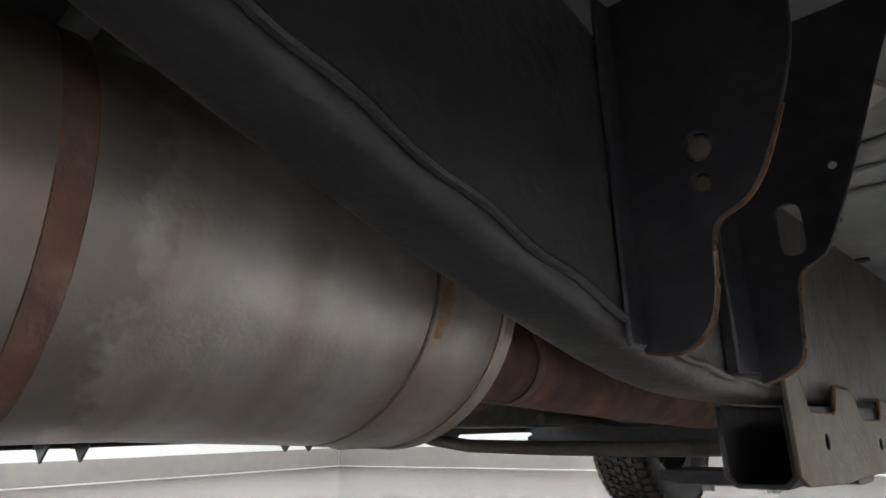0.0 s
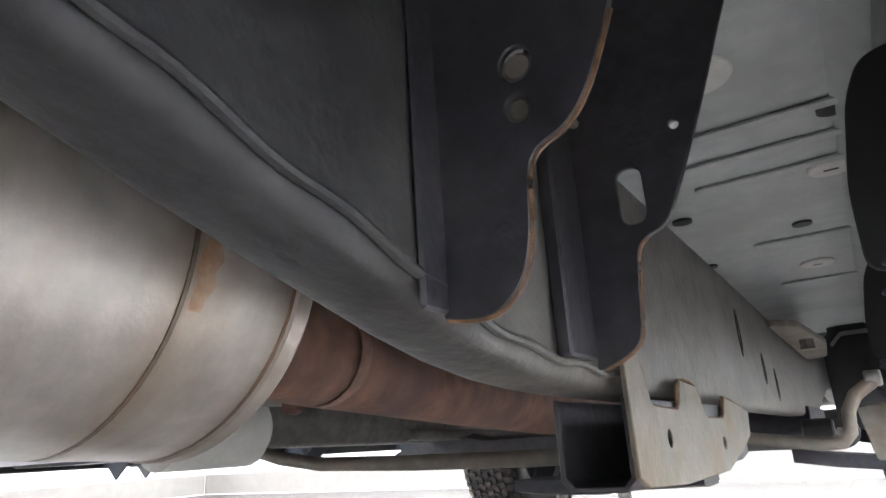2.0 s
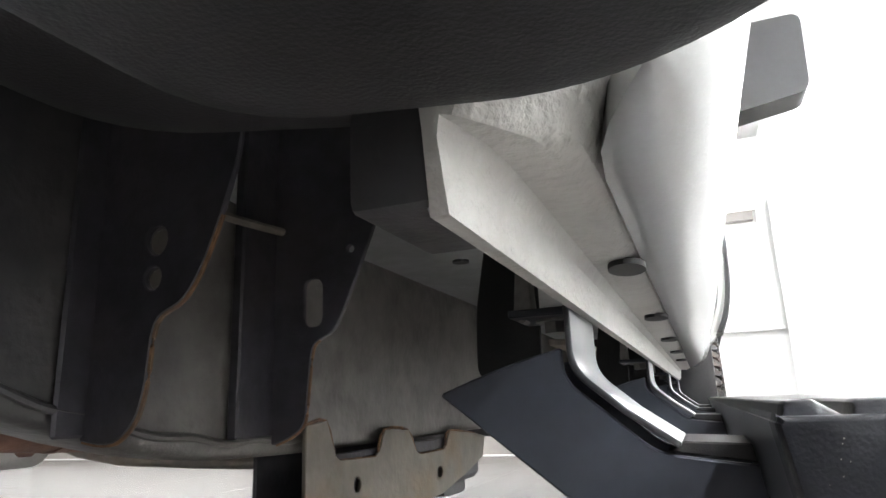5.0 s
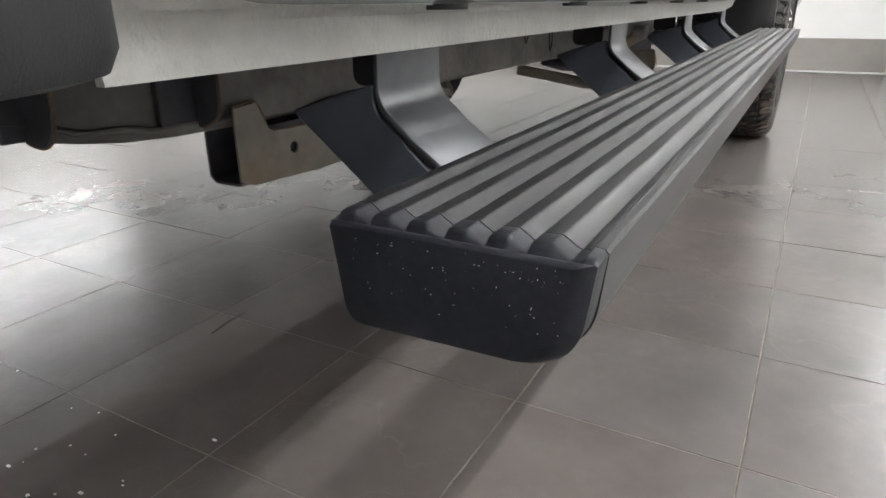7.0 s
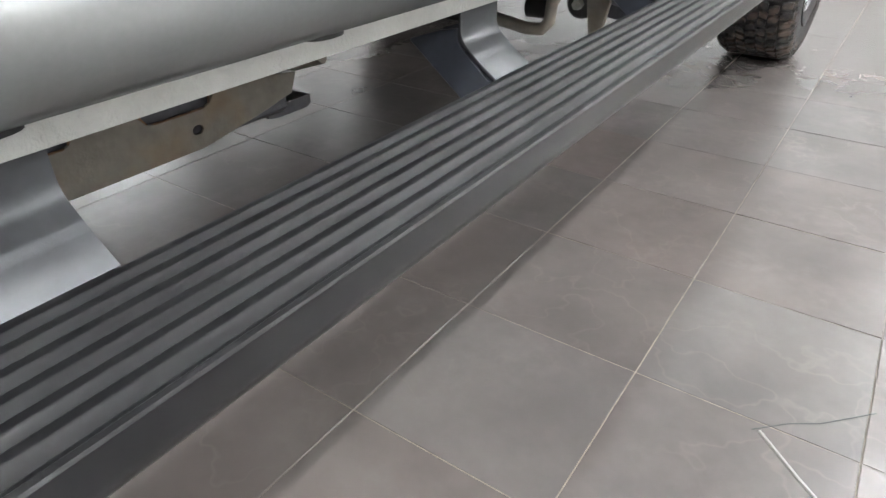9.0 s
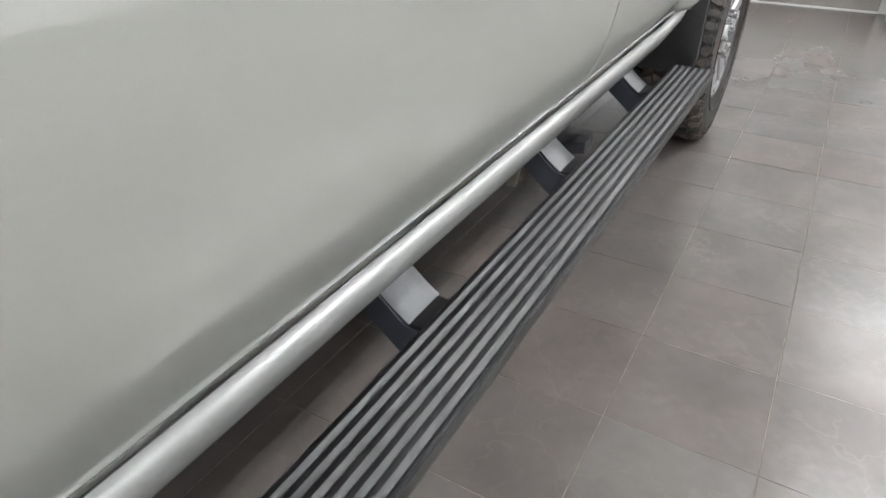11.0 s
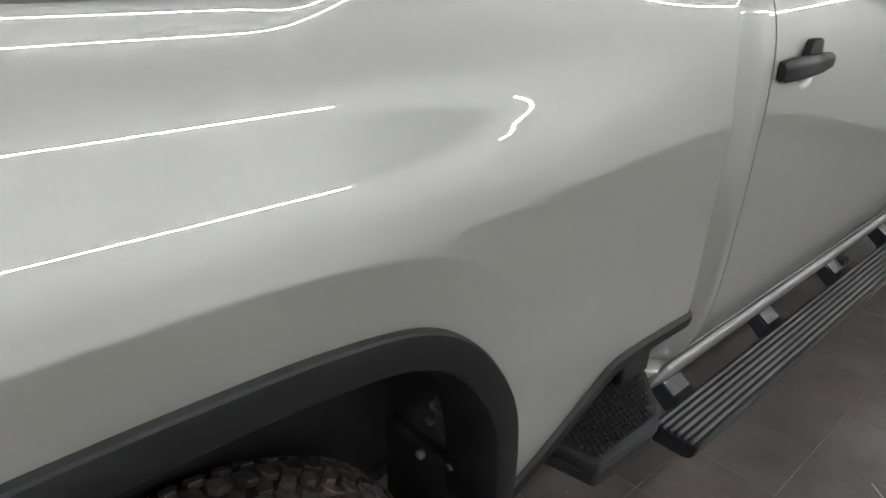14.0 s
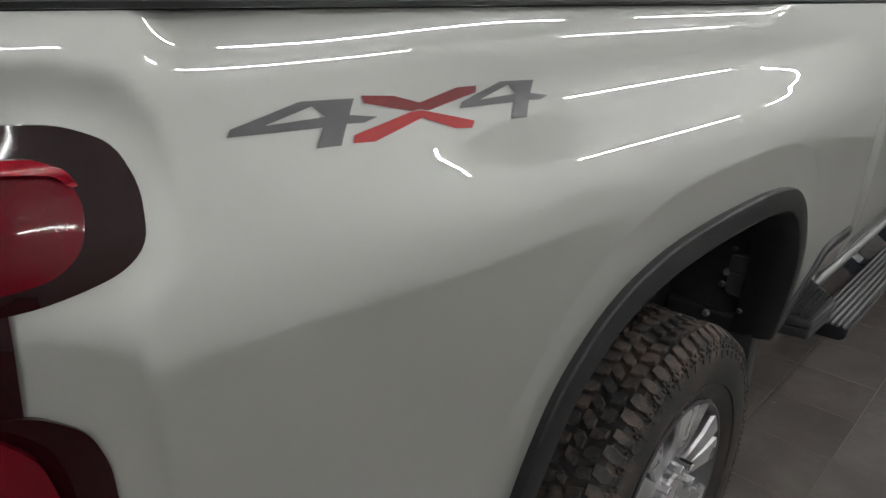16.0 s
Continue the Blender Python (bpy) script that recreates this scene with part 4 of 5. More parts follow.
for i in range(11):
    for j in range(24):
        x, y = 0.870 + i * 0.0138, 0.534 + j * 0.0150 + (0.0075 if i % 2 else 0)
        if y > 0.872 - max(0, x - 0.895) * 1.12 or y < 0.525 + (x - 0.9) * 0.22:
            continue
        b0 = len(verts)
        verts += [(x - 0.0055, y - 0.006, 0.660), (x + 0.0055, y - 0.006, 0.660), (x + 0.0055, y + 0.006, 0.660), (x - 0.0055, y + 0.006, 0.660),
                  (x - 0.0038, y - 0.0042, 0.666), (x + 0.0038, y - 0.0042, 0.666), (x + 0.0038, y + 0.0042, 0.666), (x - 0.0038, y + 0.0042, 0.666)]
        faces += [tuple(b0 + q for q in f) for f in ((4, 5, 6, 7), (0, 1, 5, 4), (1, 2, 6, 5), (2, 3, 7, 6), (3, 0, 4, 7))]
me = bpy.data.meshes.new("studs")
me.from_pydata(verts, [], faces)
me.materials.append(BLACKPL)
studs = tagged(new("studs", me), "small raised rubber studs", kind="stuff")
studs.parent = step_
# black trim over the step along the bed's lower edge
path = [(0.300, 0.715), (0.36, 0.757), (0.43, 0.806), (0.50, 0.852), (0.545, 0.875), (0.60, 0.883), (0.70, 0.880), (0.87, 0.872)]
secs = []
for y, z in dense(path, 4):
    x = bed_x(y, z)
    secs.append([(x + 0.003, y, z + 0.006), (x + 0.010, y, z - 0.002), (x + 0.010, y + 0.004, z - 0.022), (x - 0.002, y + 0.008, z - 0.034), (x - 0.06, y + 0.012, z - 0.036), (x - 0.06, y, z + 0.004)])
part("step_trim", bm_loft(secs), TRIM, truck, "dark grey trim over the bed step")
foot = rounded([(0.70, 0.55), (0.945, 0.53), (0.955, 0.76), (0.905, 0.895), (0.82, 0.945), (0.70, 0.90)], 0.04, 6)
part("step_housing", bm_loft([[(0.84 + (x - 0.84) * k, 0.74 + (y - 0.74) * k, z) for x, y in foot] for k, z in ((0.86, 0.588), (0.96, 0.592), (1.0, 0.606), (1.0, 0.627))]), BLACKPL, step_, "black underside housing")
part("housing_boss", bm_loft([[(0.82 + 0.028 * k * math.cos(2 * math.pi * j / 24), 0.86 + 0.028 * k * math.sin(2 * math.pi * j / 24), z) for j in range(24)] for k, z in ((1.1, 0.590), (1.0, 0.583), (0.8, 0.583), (0.7, 0.588))]), BLACKPL, step_)

low_end = rounded([(0.79, 0.60), (0.945, 0.60), (0.952, 0.79), (0.932, 0.842), (0.887, 0.866), (0.80, 0.845)], [0.02, 0.03, 0.03, 0.03, 0.05, 0.03], 6)
part("housing_foot", bm_loft([[(0.87 + (x - 0.87) * k, 0.74 + (y - 0.74) * k, z) for x, y in low_end] for k, z in ((0.90, 0.553), (0.97, 0.555), (1.0, 0.562), (1.0, 0.590))]), BLACKPL, step_, "black rounded foot of the step housing")
part("step_panel", bm_box(0.885, 0.905, 0.78, 0.893, 0.662, 0.868, 0.004, 1), BLACKPL, step_, "black panel behind the step")

# running board with ridged top
def running_board(side):
    # each ridge has a flat top and a broad slope on its outer side
    prof = [(0.9215, 0.4812)]
    xs = [0.9225, 0.9405, 0.9595, 0.9790, 0.9985, 1.0170, 1.0365]
    for a, b in zip(xs, xs[1:]):
        w = b - a
        prof += [(a + 0.0003, 0.4800), (a + 0.03 * w, 0.4812), (a + 0.07 * w, 0.4838), (a + 0.13 * w, 0.4847), (a + 0.48 * w, 0.4851), (a + 0.54 * w, 0.4848), (a + 0.60 * w, 0.4840), (a + 0.90 * w, 0.4803), (a + 0.96 * w, 0.4800)]
    prof += [(1.0370, 0.4806), (1.0392, 0.4804), (1.0402, 0.4815), (1.0410, 0.4821), (1.0450, 0.4816)]
    prof += rounded([(1.0466, 0.4800), (1.0416, 0.4325), (0.9280, 0.4300), (0.9203, 0.4790)], [0.0005, 0.034, 0.010, 0.0005], 12)
    bm = bm_loft([[(side * x, y, z) for x, z in prof] for y in (0.9565, 1.5, 2.1, 2.7, 3.1855)], True, True)
    board = part("running_board", bm, BOARD, truck, "black anodised running board with ridged top")
    for y_out, step in ((0.936, 1), (3.206, -1)):
        # the cap carries on the ridges, which end rounded just short of its front rim
        def sec(dy, k, f, lift, tuck=0.0):
            ring = []
            for x, z in prof:
                x -= 0.0002 + (tuck + 0.0009 * sstep(0.476, 0.440, z)) * sstep(1.000, 1.036, x)
                zz = 0.4798 + (z - 0.4798) * f + lift if z > 0.4798 else z
                ring.append((side * (0.984 + (x - 0.984) * k), y_out + step * dy, 0.457 + (zz - 0.457) * k))
            return ring
        rings = [sec(0.0200, 0.998, 1.0, 0.0), sec(0.0196, 1.001, 1.0, 0.0), sec(0.0095, 1.001, 1.0, 0.0), sec(0.0075, 1.001, 0.88, 0.0), sec(0.0060, 1.001, 0.55, 0.0), sec(0.0052, 1.001, 0.10, 0.0),
                 sec(0.0046, 1.001, 0.0, 0.0), sec(0.0038, 1.001, 0.0, 0.0008, 0.0008), sec(0.0026, 0.999, 0.0, 0.0009, 0.0018), sec(0.0012, 0.991, 0.0, 0.0006, 0.0034), sec(0.0002, 0.976, 0.0, 0.0, 0.0052), sec(0.0, 0.955, 0.0, 0.0, 0.0060)]
        cap = part("end_cap", bm_loft(rings), CAPMAT, board, "black plastic end cap with dust specks")
        if step > 0 and side > 0:
            rnd = random.Random(4)
            b2 = bmesh.new()
            for _ in range(80):
                x, z = rnd.uniform(0.93, 1.035), 0.478 - abs(rnd.gauss(0, 0.016))
                if z < 0.440:
                    continue
                r = rnd.uniform(0.00008, 0.00026)
                t = bmesh.new()
                bmesh.ops.create_icosphere(t, subdivisions=1, radius=r)
                for v in t.verts:
                    v.co += Vector((x, y_out - 0.0001, z))
                join(b2, t)
            tagged(part("dust", b2, SPECK, cap, "pale dust specks"), kind="stuff")
    for y in (1.108, 1.716, 2.324, 2.932):
        bracket(side, y, board)
    return board


def bracket(side, y, board):
    w = 0.084
    arm = rounded([(0.7495, 0.4930), (0.7505, 0.4950), (0.775, 0.504), (0.800, 0.512), (0.8275, 0.5185), (0.8275, 0.500), (0.876, 0.4580), (0.938, 0.450), (0.940, 0.4295), (0.905, 0.4295), (0.868, 0.3985), (0.853, 0.4115)], [0.005, 0.003, 0.008, 0.003, 0.003, 0.012, 0.01, 0.003, 0.002, 0.004, 0.006, 0.01])
    plates = bm_extrude([(side * x, z) for x, z in arm], "y", y, y + 0.005, 0.0012, 1)
    b = part("bracket", plates, BRKT, board, "blue-black powder coated steel bracket")
    far = bm_extrude([(side * x, z - 0.001) for x, z in arm], "y", y + w - 0.005, y + w, 0.0012, 1)
    join_obj(b, far)
    strap = [(0.8305, 0.5520), (0.8345, 0.5520), (0.8345, 0.5065), (0.8620, 0.4825), (0.8890, 0.4635), (0.8866, 0.4603), (0.8598, 0.4790), (0.8305, 0.5045)]
    part("strap", bm_extrude([(side * x, z) for x, z in rounded(strap, [0, 0, 0.012, 0.002, 0, 0, 0.002, 0.012], 6)], "y", y - 0.003, y + w + 0.003, 0.0012, 2), STRAPMAT, b, "bent steel strap, its grey lightened for the reflection on it")
    part("bracket_foot", bm_extrude([(side * x, z) for x, z in [(0.880, 0.4585), (0.889, 0.4640), (0.920, 0.4625), (0.938, 0.4600), (0.938, 0.4510)]], "y", y + 0.002, y + w - 0.002, 0.001, 1), BLACKPL, b, "black steel foot under the board")
    # mounting plate up behind the flange, with its bolt
    mp = rounded([(0.746, 0.505), (0.747, 0.556), (0.757, 0.612), (0.769, 0.638), (0.790, 0.643), (0.7965, 0.630), (0.7965, 0.505)], 0.012)
    part("mount_plate", bm_extrude([(side * x, z) for x, z in mp], "y", y + w + 0.0005, y + w + 0.004, 0.001, 1), BLACKPL, b, "black mounting plate")
    part("clip_tab", bm_extrude(rounded([(side * 0.795, 0.60), (side * 0.801, 0.60), (side * 0.803, 0.545), (side * 0.795, 0.538), (side * 0.790, 0.545)], 0.002, 2), "y", y + 0.035, y + 0.05, 0.001, 1), STEEL, b)
    join_obj(b, bm_box(min(side * 0.790, side * 0.829), max(side * 0.790, side * 0.829), y + 0.020, y + 0.074, 0.541, 0.546, 0.001, 1))
    part("bolt", bm_cyl((side * 0.818, y + 0.045, 0.5355), "z", 0.0095, 0.008, 6), STEEL, b)
    part("washer", bm_cyl((side * 0.818, y + 0.045, 0.5398), "z", 0.015, 0.0016, 20), STEEL, b)


def join_obj(ob, bm):
    t = bmesh.new()
    t.from_mesh(ob.data)
    bmesh.ops.recalc_face_normals(bm, faces=bm.faces)
    for f in bm.faces:
        f.smooth = True
    join(t, bm)
    t.to_mesh(ob.data)
    t.free()
    ob.data.set_sharp_from_angle(angle=radians(32))


running_board(1)
running_board(-1)

# ---- underneath ----
# frame rails with a kick-up over the rear axle
RAILZ = [(-1.4, 0.66), (-0.9, 0.70), (-0.3, 0.78), (0.2, 0.76), (0.5, 0.665), (0.7, 0.575), (0.80, 0.535), (0.88, 0.508), (0.95, 0.487), (1.0, 0.473), (1.06, 0.461), (1.14, 0.455), (1.3, 0.453), (1.8, 0.452), (3.0, 0.452), (3.4, 0.50), (4.0, 0.56), (4.9, 0.52)]
for side in (1, -1):
    secs = []
    for y in spaced(-1.4, 4.9, 0.04):
        z = smooth_table(y, RAILZ)
        sec = rounded([(0.508, z + 0.065), (0.543, z), (0.590, z), (0.590, z + 0.19), (0.508, z + 0.19)], 0.012, 4)
        secs.append([(side * x, y, zz) for x, zz in sec])
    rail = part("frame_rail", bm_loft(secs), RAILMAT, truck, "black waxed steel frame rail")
    # weld seam along the outer lower edge
    part("weld_seam", bm_tube([(side * 0.5915, y, smooth_table(y, RAILZ) + 0.012 + 0.0015 * math.sin(y * 90)) for y in spaced(0.55, 1.22, 0.008)], 0.0027, 8), RAILMAT, rail)


def rusty_plate(name, outline, y0, y1, holes, label, edge):
    p = part(name, bm_extrude(outline, "y", y0, y1, 0.0008, 1, holes), PLATE, truck, label)
    secs = [Vector((x, (y0 + y1) / 2, z)) for x, z in edge]
    part("rusted_edge", bm_tube(secs, 0.0014, 6), RUSTEDGE, p, "orange rust along the cut edge")
    return p


def ring(cx, cz, rx, rz, n=16):
    return [(cx + rx * math.cos(2 * math.pi * k / n), cz + rz * math.sin(2 * math.pi * k / n)) for k in range(n)]


e1 = [(0.690, 0.645), (0.686, 0.614), (0.669, 0.567), (0.656, 0.547), (0.641, 0.539), (0.636, 0.528), (0.634, 0.505), (0.629, 0.487), (0.618, 0.476), (0.606, 0.474), (0.592, 0.476)]
e1d = dense(e1, 4)
p1 = rusty_plate("hanger_plate", [(0.591, 0.69), (0.70, 0.69)] + e1d + [(0.591, 0.476)], 0.984, 0.988, [ring(0.635, 0.581, 0.0075, 0.0085), ring(0.634, 0.560, 0.0058, 0.0065)], "black steel hanger plate with rust-edged rim", e1d[6:])
part("plate_flange", bm_box(0.5905, 0.594, 0.966, 0.986, 0.478, 0.69, 0.0015, 1), PLATE, p1)
e2 = [(0.735, 0.735), (0.709, 0.678), (0.685, 0.616), (0.662, 0.562), (0.652, 0.545), (0.640, 0.539), (0.634, 0.531), (0.631, 0.505), (0.628, 0.480), (0.618, 0.470), (0.603, 0.464)]
e2d = dense(e2, 4)
slot = rounded([(0.6265, 0.549), (0.6425, 0.549), (0.6425, 0.586), (0.6265, 0.586)], 0.0078, 4)
p2 = rusty_plate("hanger_plate", [(0.599, 0.80), (0.765, 0.80)] + e2d + [(0.599, 0.464)], 1.140, 1.144, [slot, ring(0.667, 0.606, 0.003, 0.003, 10)], "black steel hanger plate with a long slot", e2d[20:])
part("plate_flange", bm_box(0.5905, 0.600, 1.10, 1.142, 0.47, 0.76, 0.0015, 1), PLATE, p2)
bm = bm_tube([(0.60, 1.02, 0.622), (0.604, 1.09, 0.624), (0.605, 1.15, 0.628)], 0.0034, 8)
part("tie_rod", bm, BARE, p2)
for x, z, r in ((0.635, 0.581, 0.0072), (0.634, 0.560, 0.0056)):
    part("plate_bolt", bm_cyl((x, 0.9905, z), "y", r, 0.008, 12, 0.0015), BARE, p1, "rusty bolt in the plate hole")
for x, y, z in ((0.594, 0.86, 0.66),):
    part("rail_bolt", bm_cyl((x - 0.003, y, z), "x", 0.0045, 0.010, 10, 0.002), BARE, truck)

# notched bracket under the rail
up = [(1.182, 0.476), (1.214, 0.479), (1.229, 0.449), (1.236, 0.445), (1.302, 0.443), (1.310, 0.447), (1.324, 0.467), (1.380, 0.464), (1.400, 0.440), (1.412, 0.437), (1.480, 0.437), (1.490, 0.442), (1.503, 0.458), (1.60, 0.450), (1.640, 0.445), (1.628, 0.417), (1.56, 0.402), (1.470, 0.387), (1.30, 0.387), (1.20, 0.392), (1.182, 0.400)]
ub = part("notched_bracket", bm_extrude(up, "x", 0.5985, 0.6025, 0.0008, 1, [ring(1.266, 0.4215, 0.0065, 0.0065, 12), ring(1.466, 0.413, 0.008, 0.006, 12)]), NOTCHED, truck, "grey steel bracket with notched rust-edged plate")
part("rusted_edge", bm_tube([(0.6005, y, z) for y, z in dense(up[:14], 3)], 0.0016, 6), RUSTEDGE, ub, "orange rust along the notches")
chan = [(0.5975, 0.450), (0.5975, 0.398), (0.590, 0.3905), (0.553, 0.3905), (0.545, 0.398), (0.545, 0.452), (0.549, 0.452), (0.549, 0.400), (0.555, 0.3945), (0.588, 0.3945), (0.5935, 0.400), (0.5935, 0.450)]
part("channel", bm_extrude(chan, "y", 1.19, 1.62, 0.0008, 1), PLATE, ub, "open black steel channel")

# silencer and exhaust pipe
def oval(cx, y, cz, rx, rz, n=40):
    return [(cx + rx * math.cos(2 * math.pi * k / n), y, cz + rz * math.sin(2 * math.pi * k / n)) for k in range(n)]


MX, MZ, TILT = 0.350, 0.536, 0.050


def muff_ring(y, k):
    return oval(MX, y, MZ + TILT * (1.0 - y), 0.132 * k, 0.107 * k, 56)


secs = [muff_ring(y, k) for y, k in ((0.20, 0.30), (0.205, 0.93), (0.22, 0.985), (0.26, 1.0), (0.700, 1.0), (0.708, 1.002), (0.752, 1.002), (0.760, 1.0), (0.940, 1.0), (0.9425, 0.994), (0.945, 1.0), (0.948, 1.003), (0.964, 1.003), (0.968, 1.0),
                                     (1.006, 1.0), (1.0085, 0.990), (1.011, 1.012), (1.020, 1.016), (1.024, 0.99), (1.026, 0.93), (1.034, 0.45))]
muf = part("silencer", bm_loft(secs), MUFF, truck, "oval stained steel exhaust silencer")
part("rusted_band", bm_loft([muff_ring(y, k * 1.006) for y, k in ((0.7255, 0.99), (0.727, 1.0), (0.7405, 1.0), (0.742, 0.99))]), BAND, muf, "brown rusted band")
part("weld_seam", bm_loft([muff_ring(y, k) for y, k in ((0.9415, 0.99), (0.9418, 1.0012), (0.9442, 1.0012), (0.9445, 0.99))]), WELD, muf, "dark weld seam")
part("weld_seam", bm_loft([muff_ring(y, k) for y, k in ((1.0068, 0.985), (1.0072, 0.9985), (1.0108, 0.9985), (1.0112, 0.985))]), WELD, muf, "dark weld seam")
rnd = random.Random(3)
for a0, a1, y0, y1 in ((-24, 4, 0.945, 0.960),):
    bm = bmesh.new()
    rows_ = []
    for q in range(9):
        a = radians(a0 + (a1 - a0) * q / 8)
        w0, w1 = y0 + rnd.uniform(0, 0.003), y1 - rnd.uniform(0, 0.005) - 0.004 * abs(q - 4) / 4
        rows_.append([bm.verts.new((MX + 0.1332 * math.cos(a), y, MZ + TILT * (1.0 - y) + 0.108 * math.sin(a))) for y in (w0, (w0 + w1) / 2, w1)])
    for r0, r1 in zip(rows_, rows_[1:]):
        for q in range(2):
            bm.faces.new((r0[q], r1[q], r1[q + 1], r0[q + 1]))
    part("rust_patch", bm, RUSTPATCH, muf, "orange rust beside the weld")
pp = part("exhaust_pipe", bm_tube([(0.385, 1.01, 0.512), (0.382, 1.04, 0.510), (0.375, 1.12, 0.503), (0.367, 1.24, 0.496), (0.360, 1.40, 0.486), (0.355, 1.60, 0.475), (0.353, 1.66, 0.472), (0.352, 1.70, 0.47), (0.345, 1.76, 0.474), (0.33, 1.9, 0.49), (0.25, 2.2, 0.52), (0.2, 2.6, 0.55), (0.2, 3.2, 0.6)],
                           [0.040, 0.041, 0.041, 0.041, 0.041, 0.041, 0.040, 0.034, 0.030, 0.029, 0.029, 0.029, 0.029], 24), PIPE, truck, "rust-brown exhaust pipe")
part("pipe_clamp", bm_tube([(0.378, 1.128, 0.5025), (0.377, 1.131, 0.5025), (0.376, 1.141, 0.502), (0.375, 1.144, 0.502)], [0.040, 0.0418, 0.0418, 0.040], 24), BAND, pp)
part("pipe_bolt", bm_cyl((0.345, 1.136, 0.468), "z", 0.008, 0.02, 10, 0.003), PIPE, pp)
part("tail_pipe", bm_tube([(0.37, 0.22, 0.575), (0.45, 0.02, 0.62), (0.47, -0.2, 0.66), (0.50, -0.6, 0.64), (0.62, -1.1, 0.58), (0.72, -1.35, 0.54)], 0.035, 16), MUFF, truck, "steel tail pipe")

# cab floor pan with pressed ribs and plugs
bm = bm_box(-0.835, 0.835, 0.93, 3.3, 0.722, 0.735)
part("floor_pan", bm, PANMAT, truck, "pale grey primed cab floor pan", False)
for x0, x1, y0, y1 in ((0.60, 0.80, 1.42, 1.437), (0.60, 0.80, 1.50, 1.517), (0.60, 0.80, 1.58, 1.597), (0.62, 0.80, 1.92, 1.94), (0.62, 0.80, 2.3, 2.33)):
    part("pressed_rib", bm_box(x0, x1, y0, y1, 0.716, 0.7215, 0.004, 2), PANMAT, truck)
part("inner_sill", bm_extrude([(0.80, 0.6605), (0.838, 0.6605), (0.838, 0.72), (0.76, 0.72), (0.79, 0.70)], "y", 0.90, 3.25), PANMAT, truck)
part("inner_sill", bm_extrude([(-0.80, 0.6605), (-0.838, 0.6605), (-0.838, 0.72), (-0.76, 0.72), (-0.79, 0.70)], "y", 0.90, 3.25), PANMAT, truck)
for x, y, r in ((0.66, 1.30, 0.034), (0.75, 1.62, 0.026), (0.70, 2.15, 0.03)):
    pl = part("floor_plug", bm_cyl((x, y, 0.7195), "z", r, 0.006, 28, 0.002), PRIMER, truck, "pale round floor plug")
    part("plug_slot", bm_box(x - 0.008, x + 0.008, y - 0.0015, y + 0.0015, 0.7155, 0.7168), BLACKPL, pl)
for x, y in ((0.555, 1.705), (0.53, 2.02), (0.70, 1.85), (0.76, 1.45)):
    part("floor_hole_plug", bm_cyl((x, y, 0.7205), "z", 0.014, 0.005, 18), BLACKPL, truck)

# cab mount, crossmember and lines further forward
part("cab_mount", bm_extrude(rounded([(0.592, 2.15), (0.640, 2.20), (0.668, 2.60), (0.650, 2.95), (0.592, 3.0)], 0.02), "z", 0.612, 0.626, 0.003), BARE, truck, "grey steel cab mount bracket")
part("mount_bolt", bm_cyl((0.635, 2.45, 0.604), "z", 0.017, 0.03, 6), STEEL, truck)
for y, z, h in ((1.78, 0.56, 0.035), (1.98, 0.52, 0.026), (2.12, 0.50, 0.03)):
    part("rail_slot", bm_loft([[(xx, y + 0.010 * k * math.cos(2 * math.pi * q / 16), z + h * k * math.sin(2 * math.pi * q / 16)) for q in range(16)] for xx, k in ((0.588, 1), (0.5915, 1), (0.5915, 0.8), (0.588, 0.8))]), BLACKPL, truck)
part("bent_pipe", bm_tube([(0.45, 2.28, 0.412), (0.55, 2.28, 0.398), (0.63, 2.28, 0.386), (0.668, 2.28, 0.388), (0.684, 2.28, 0.405), (0.688, 2.28, 0.445), (0.705, 2.29, 0.475), (0.745, 2.30, 0.503)], 0.013, 14), BARE, truck, "bent grey steel tube")
part("tube_clip", bm_cyl((0.742, 2.30, 0.505), "x", 0.016, 0.03, 14, 0.003), STEEL, truck)
part("hanger_leg", bm_extrude(rounded([(0.700, 0.452), (0.752, 0.462), (0.760, 0.43), (0.742, 0.345), (0.715, 0.345)], 0.008), "y", 2.42, 2.428, 0.002, 1), BARE, truck, "grey steel hanger leg")
part("lower_arm", bm_loft([[(x, y - w, z), (x, y + w, z), (x, y + w, z + 0.035), (x, y - w, z + 0.035)] for x, y, w, z in ((0.52, 2.9, 0.10, 0.33), (0.62, 2.85, 0.06, 0.315), (0.74, 2.8, 0.04, 0.305), (0.80, 2.8, 0.03, 0.315))]), PLATE, truck, "black lower arm")
part("bush", bm_cyl((0.66, 2.52, 0.405), "y", 0.035, 0.07, 18, 0.006), BLACKPL, truck)
part("bush_bolt", bm_cyl((0.66, 2.475, 0.405), "y", 0.012, 0.02, 6), STEEL, truck)
part("line_canister", bm_cyl((0.625, 2.35, 0.415), "x", 0.022, 0.06, 16, 0.004), BLACKPL, truck)
part("skid_plate", bm_extrude(rounded([(2.55, 0.40), (2.75, 0.365), (3.1, 0.36), (3.1, 0.47), (2.6, 0.47)], 0.02), "x", 0.40, 0.60, 0.006), PLATE, truck, "black skid plate")
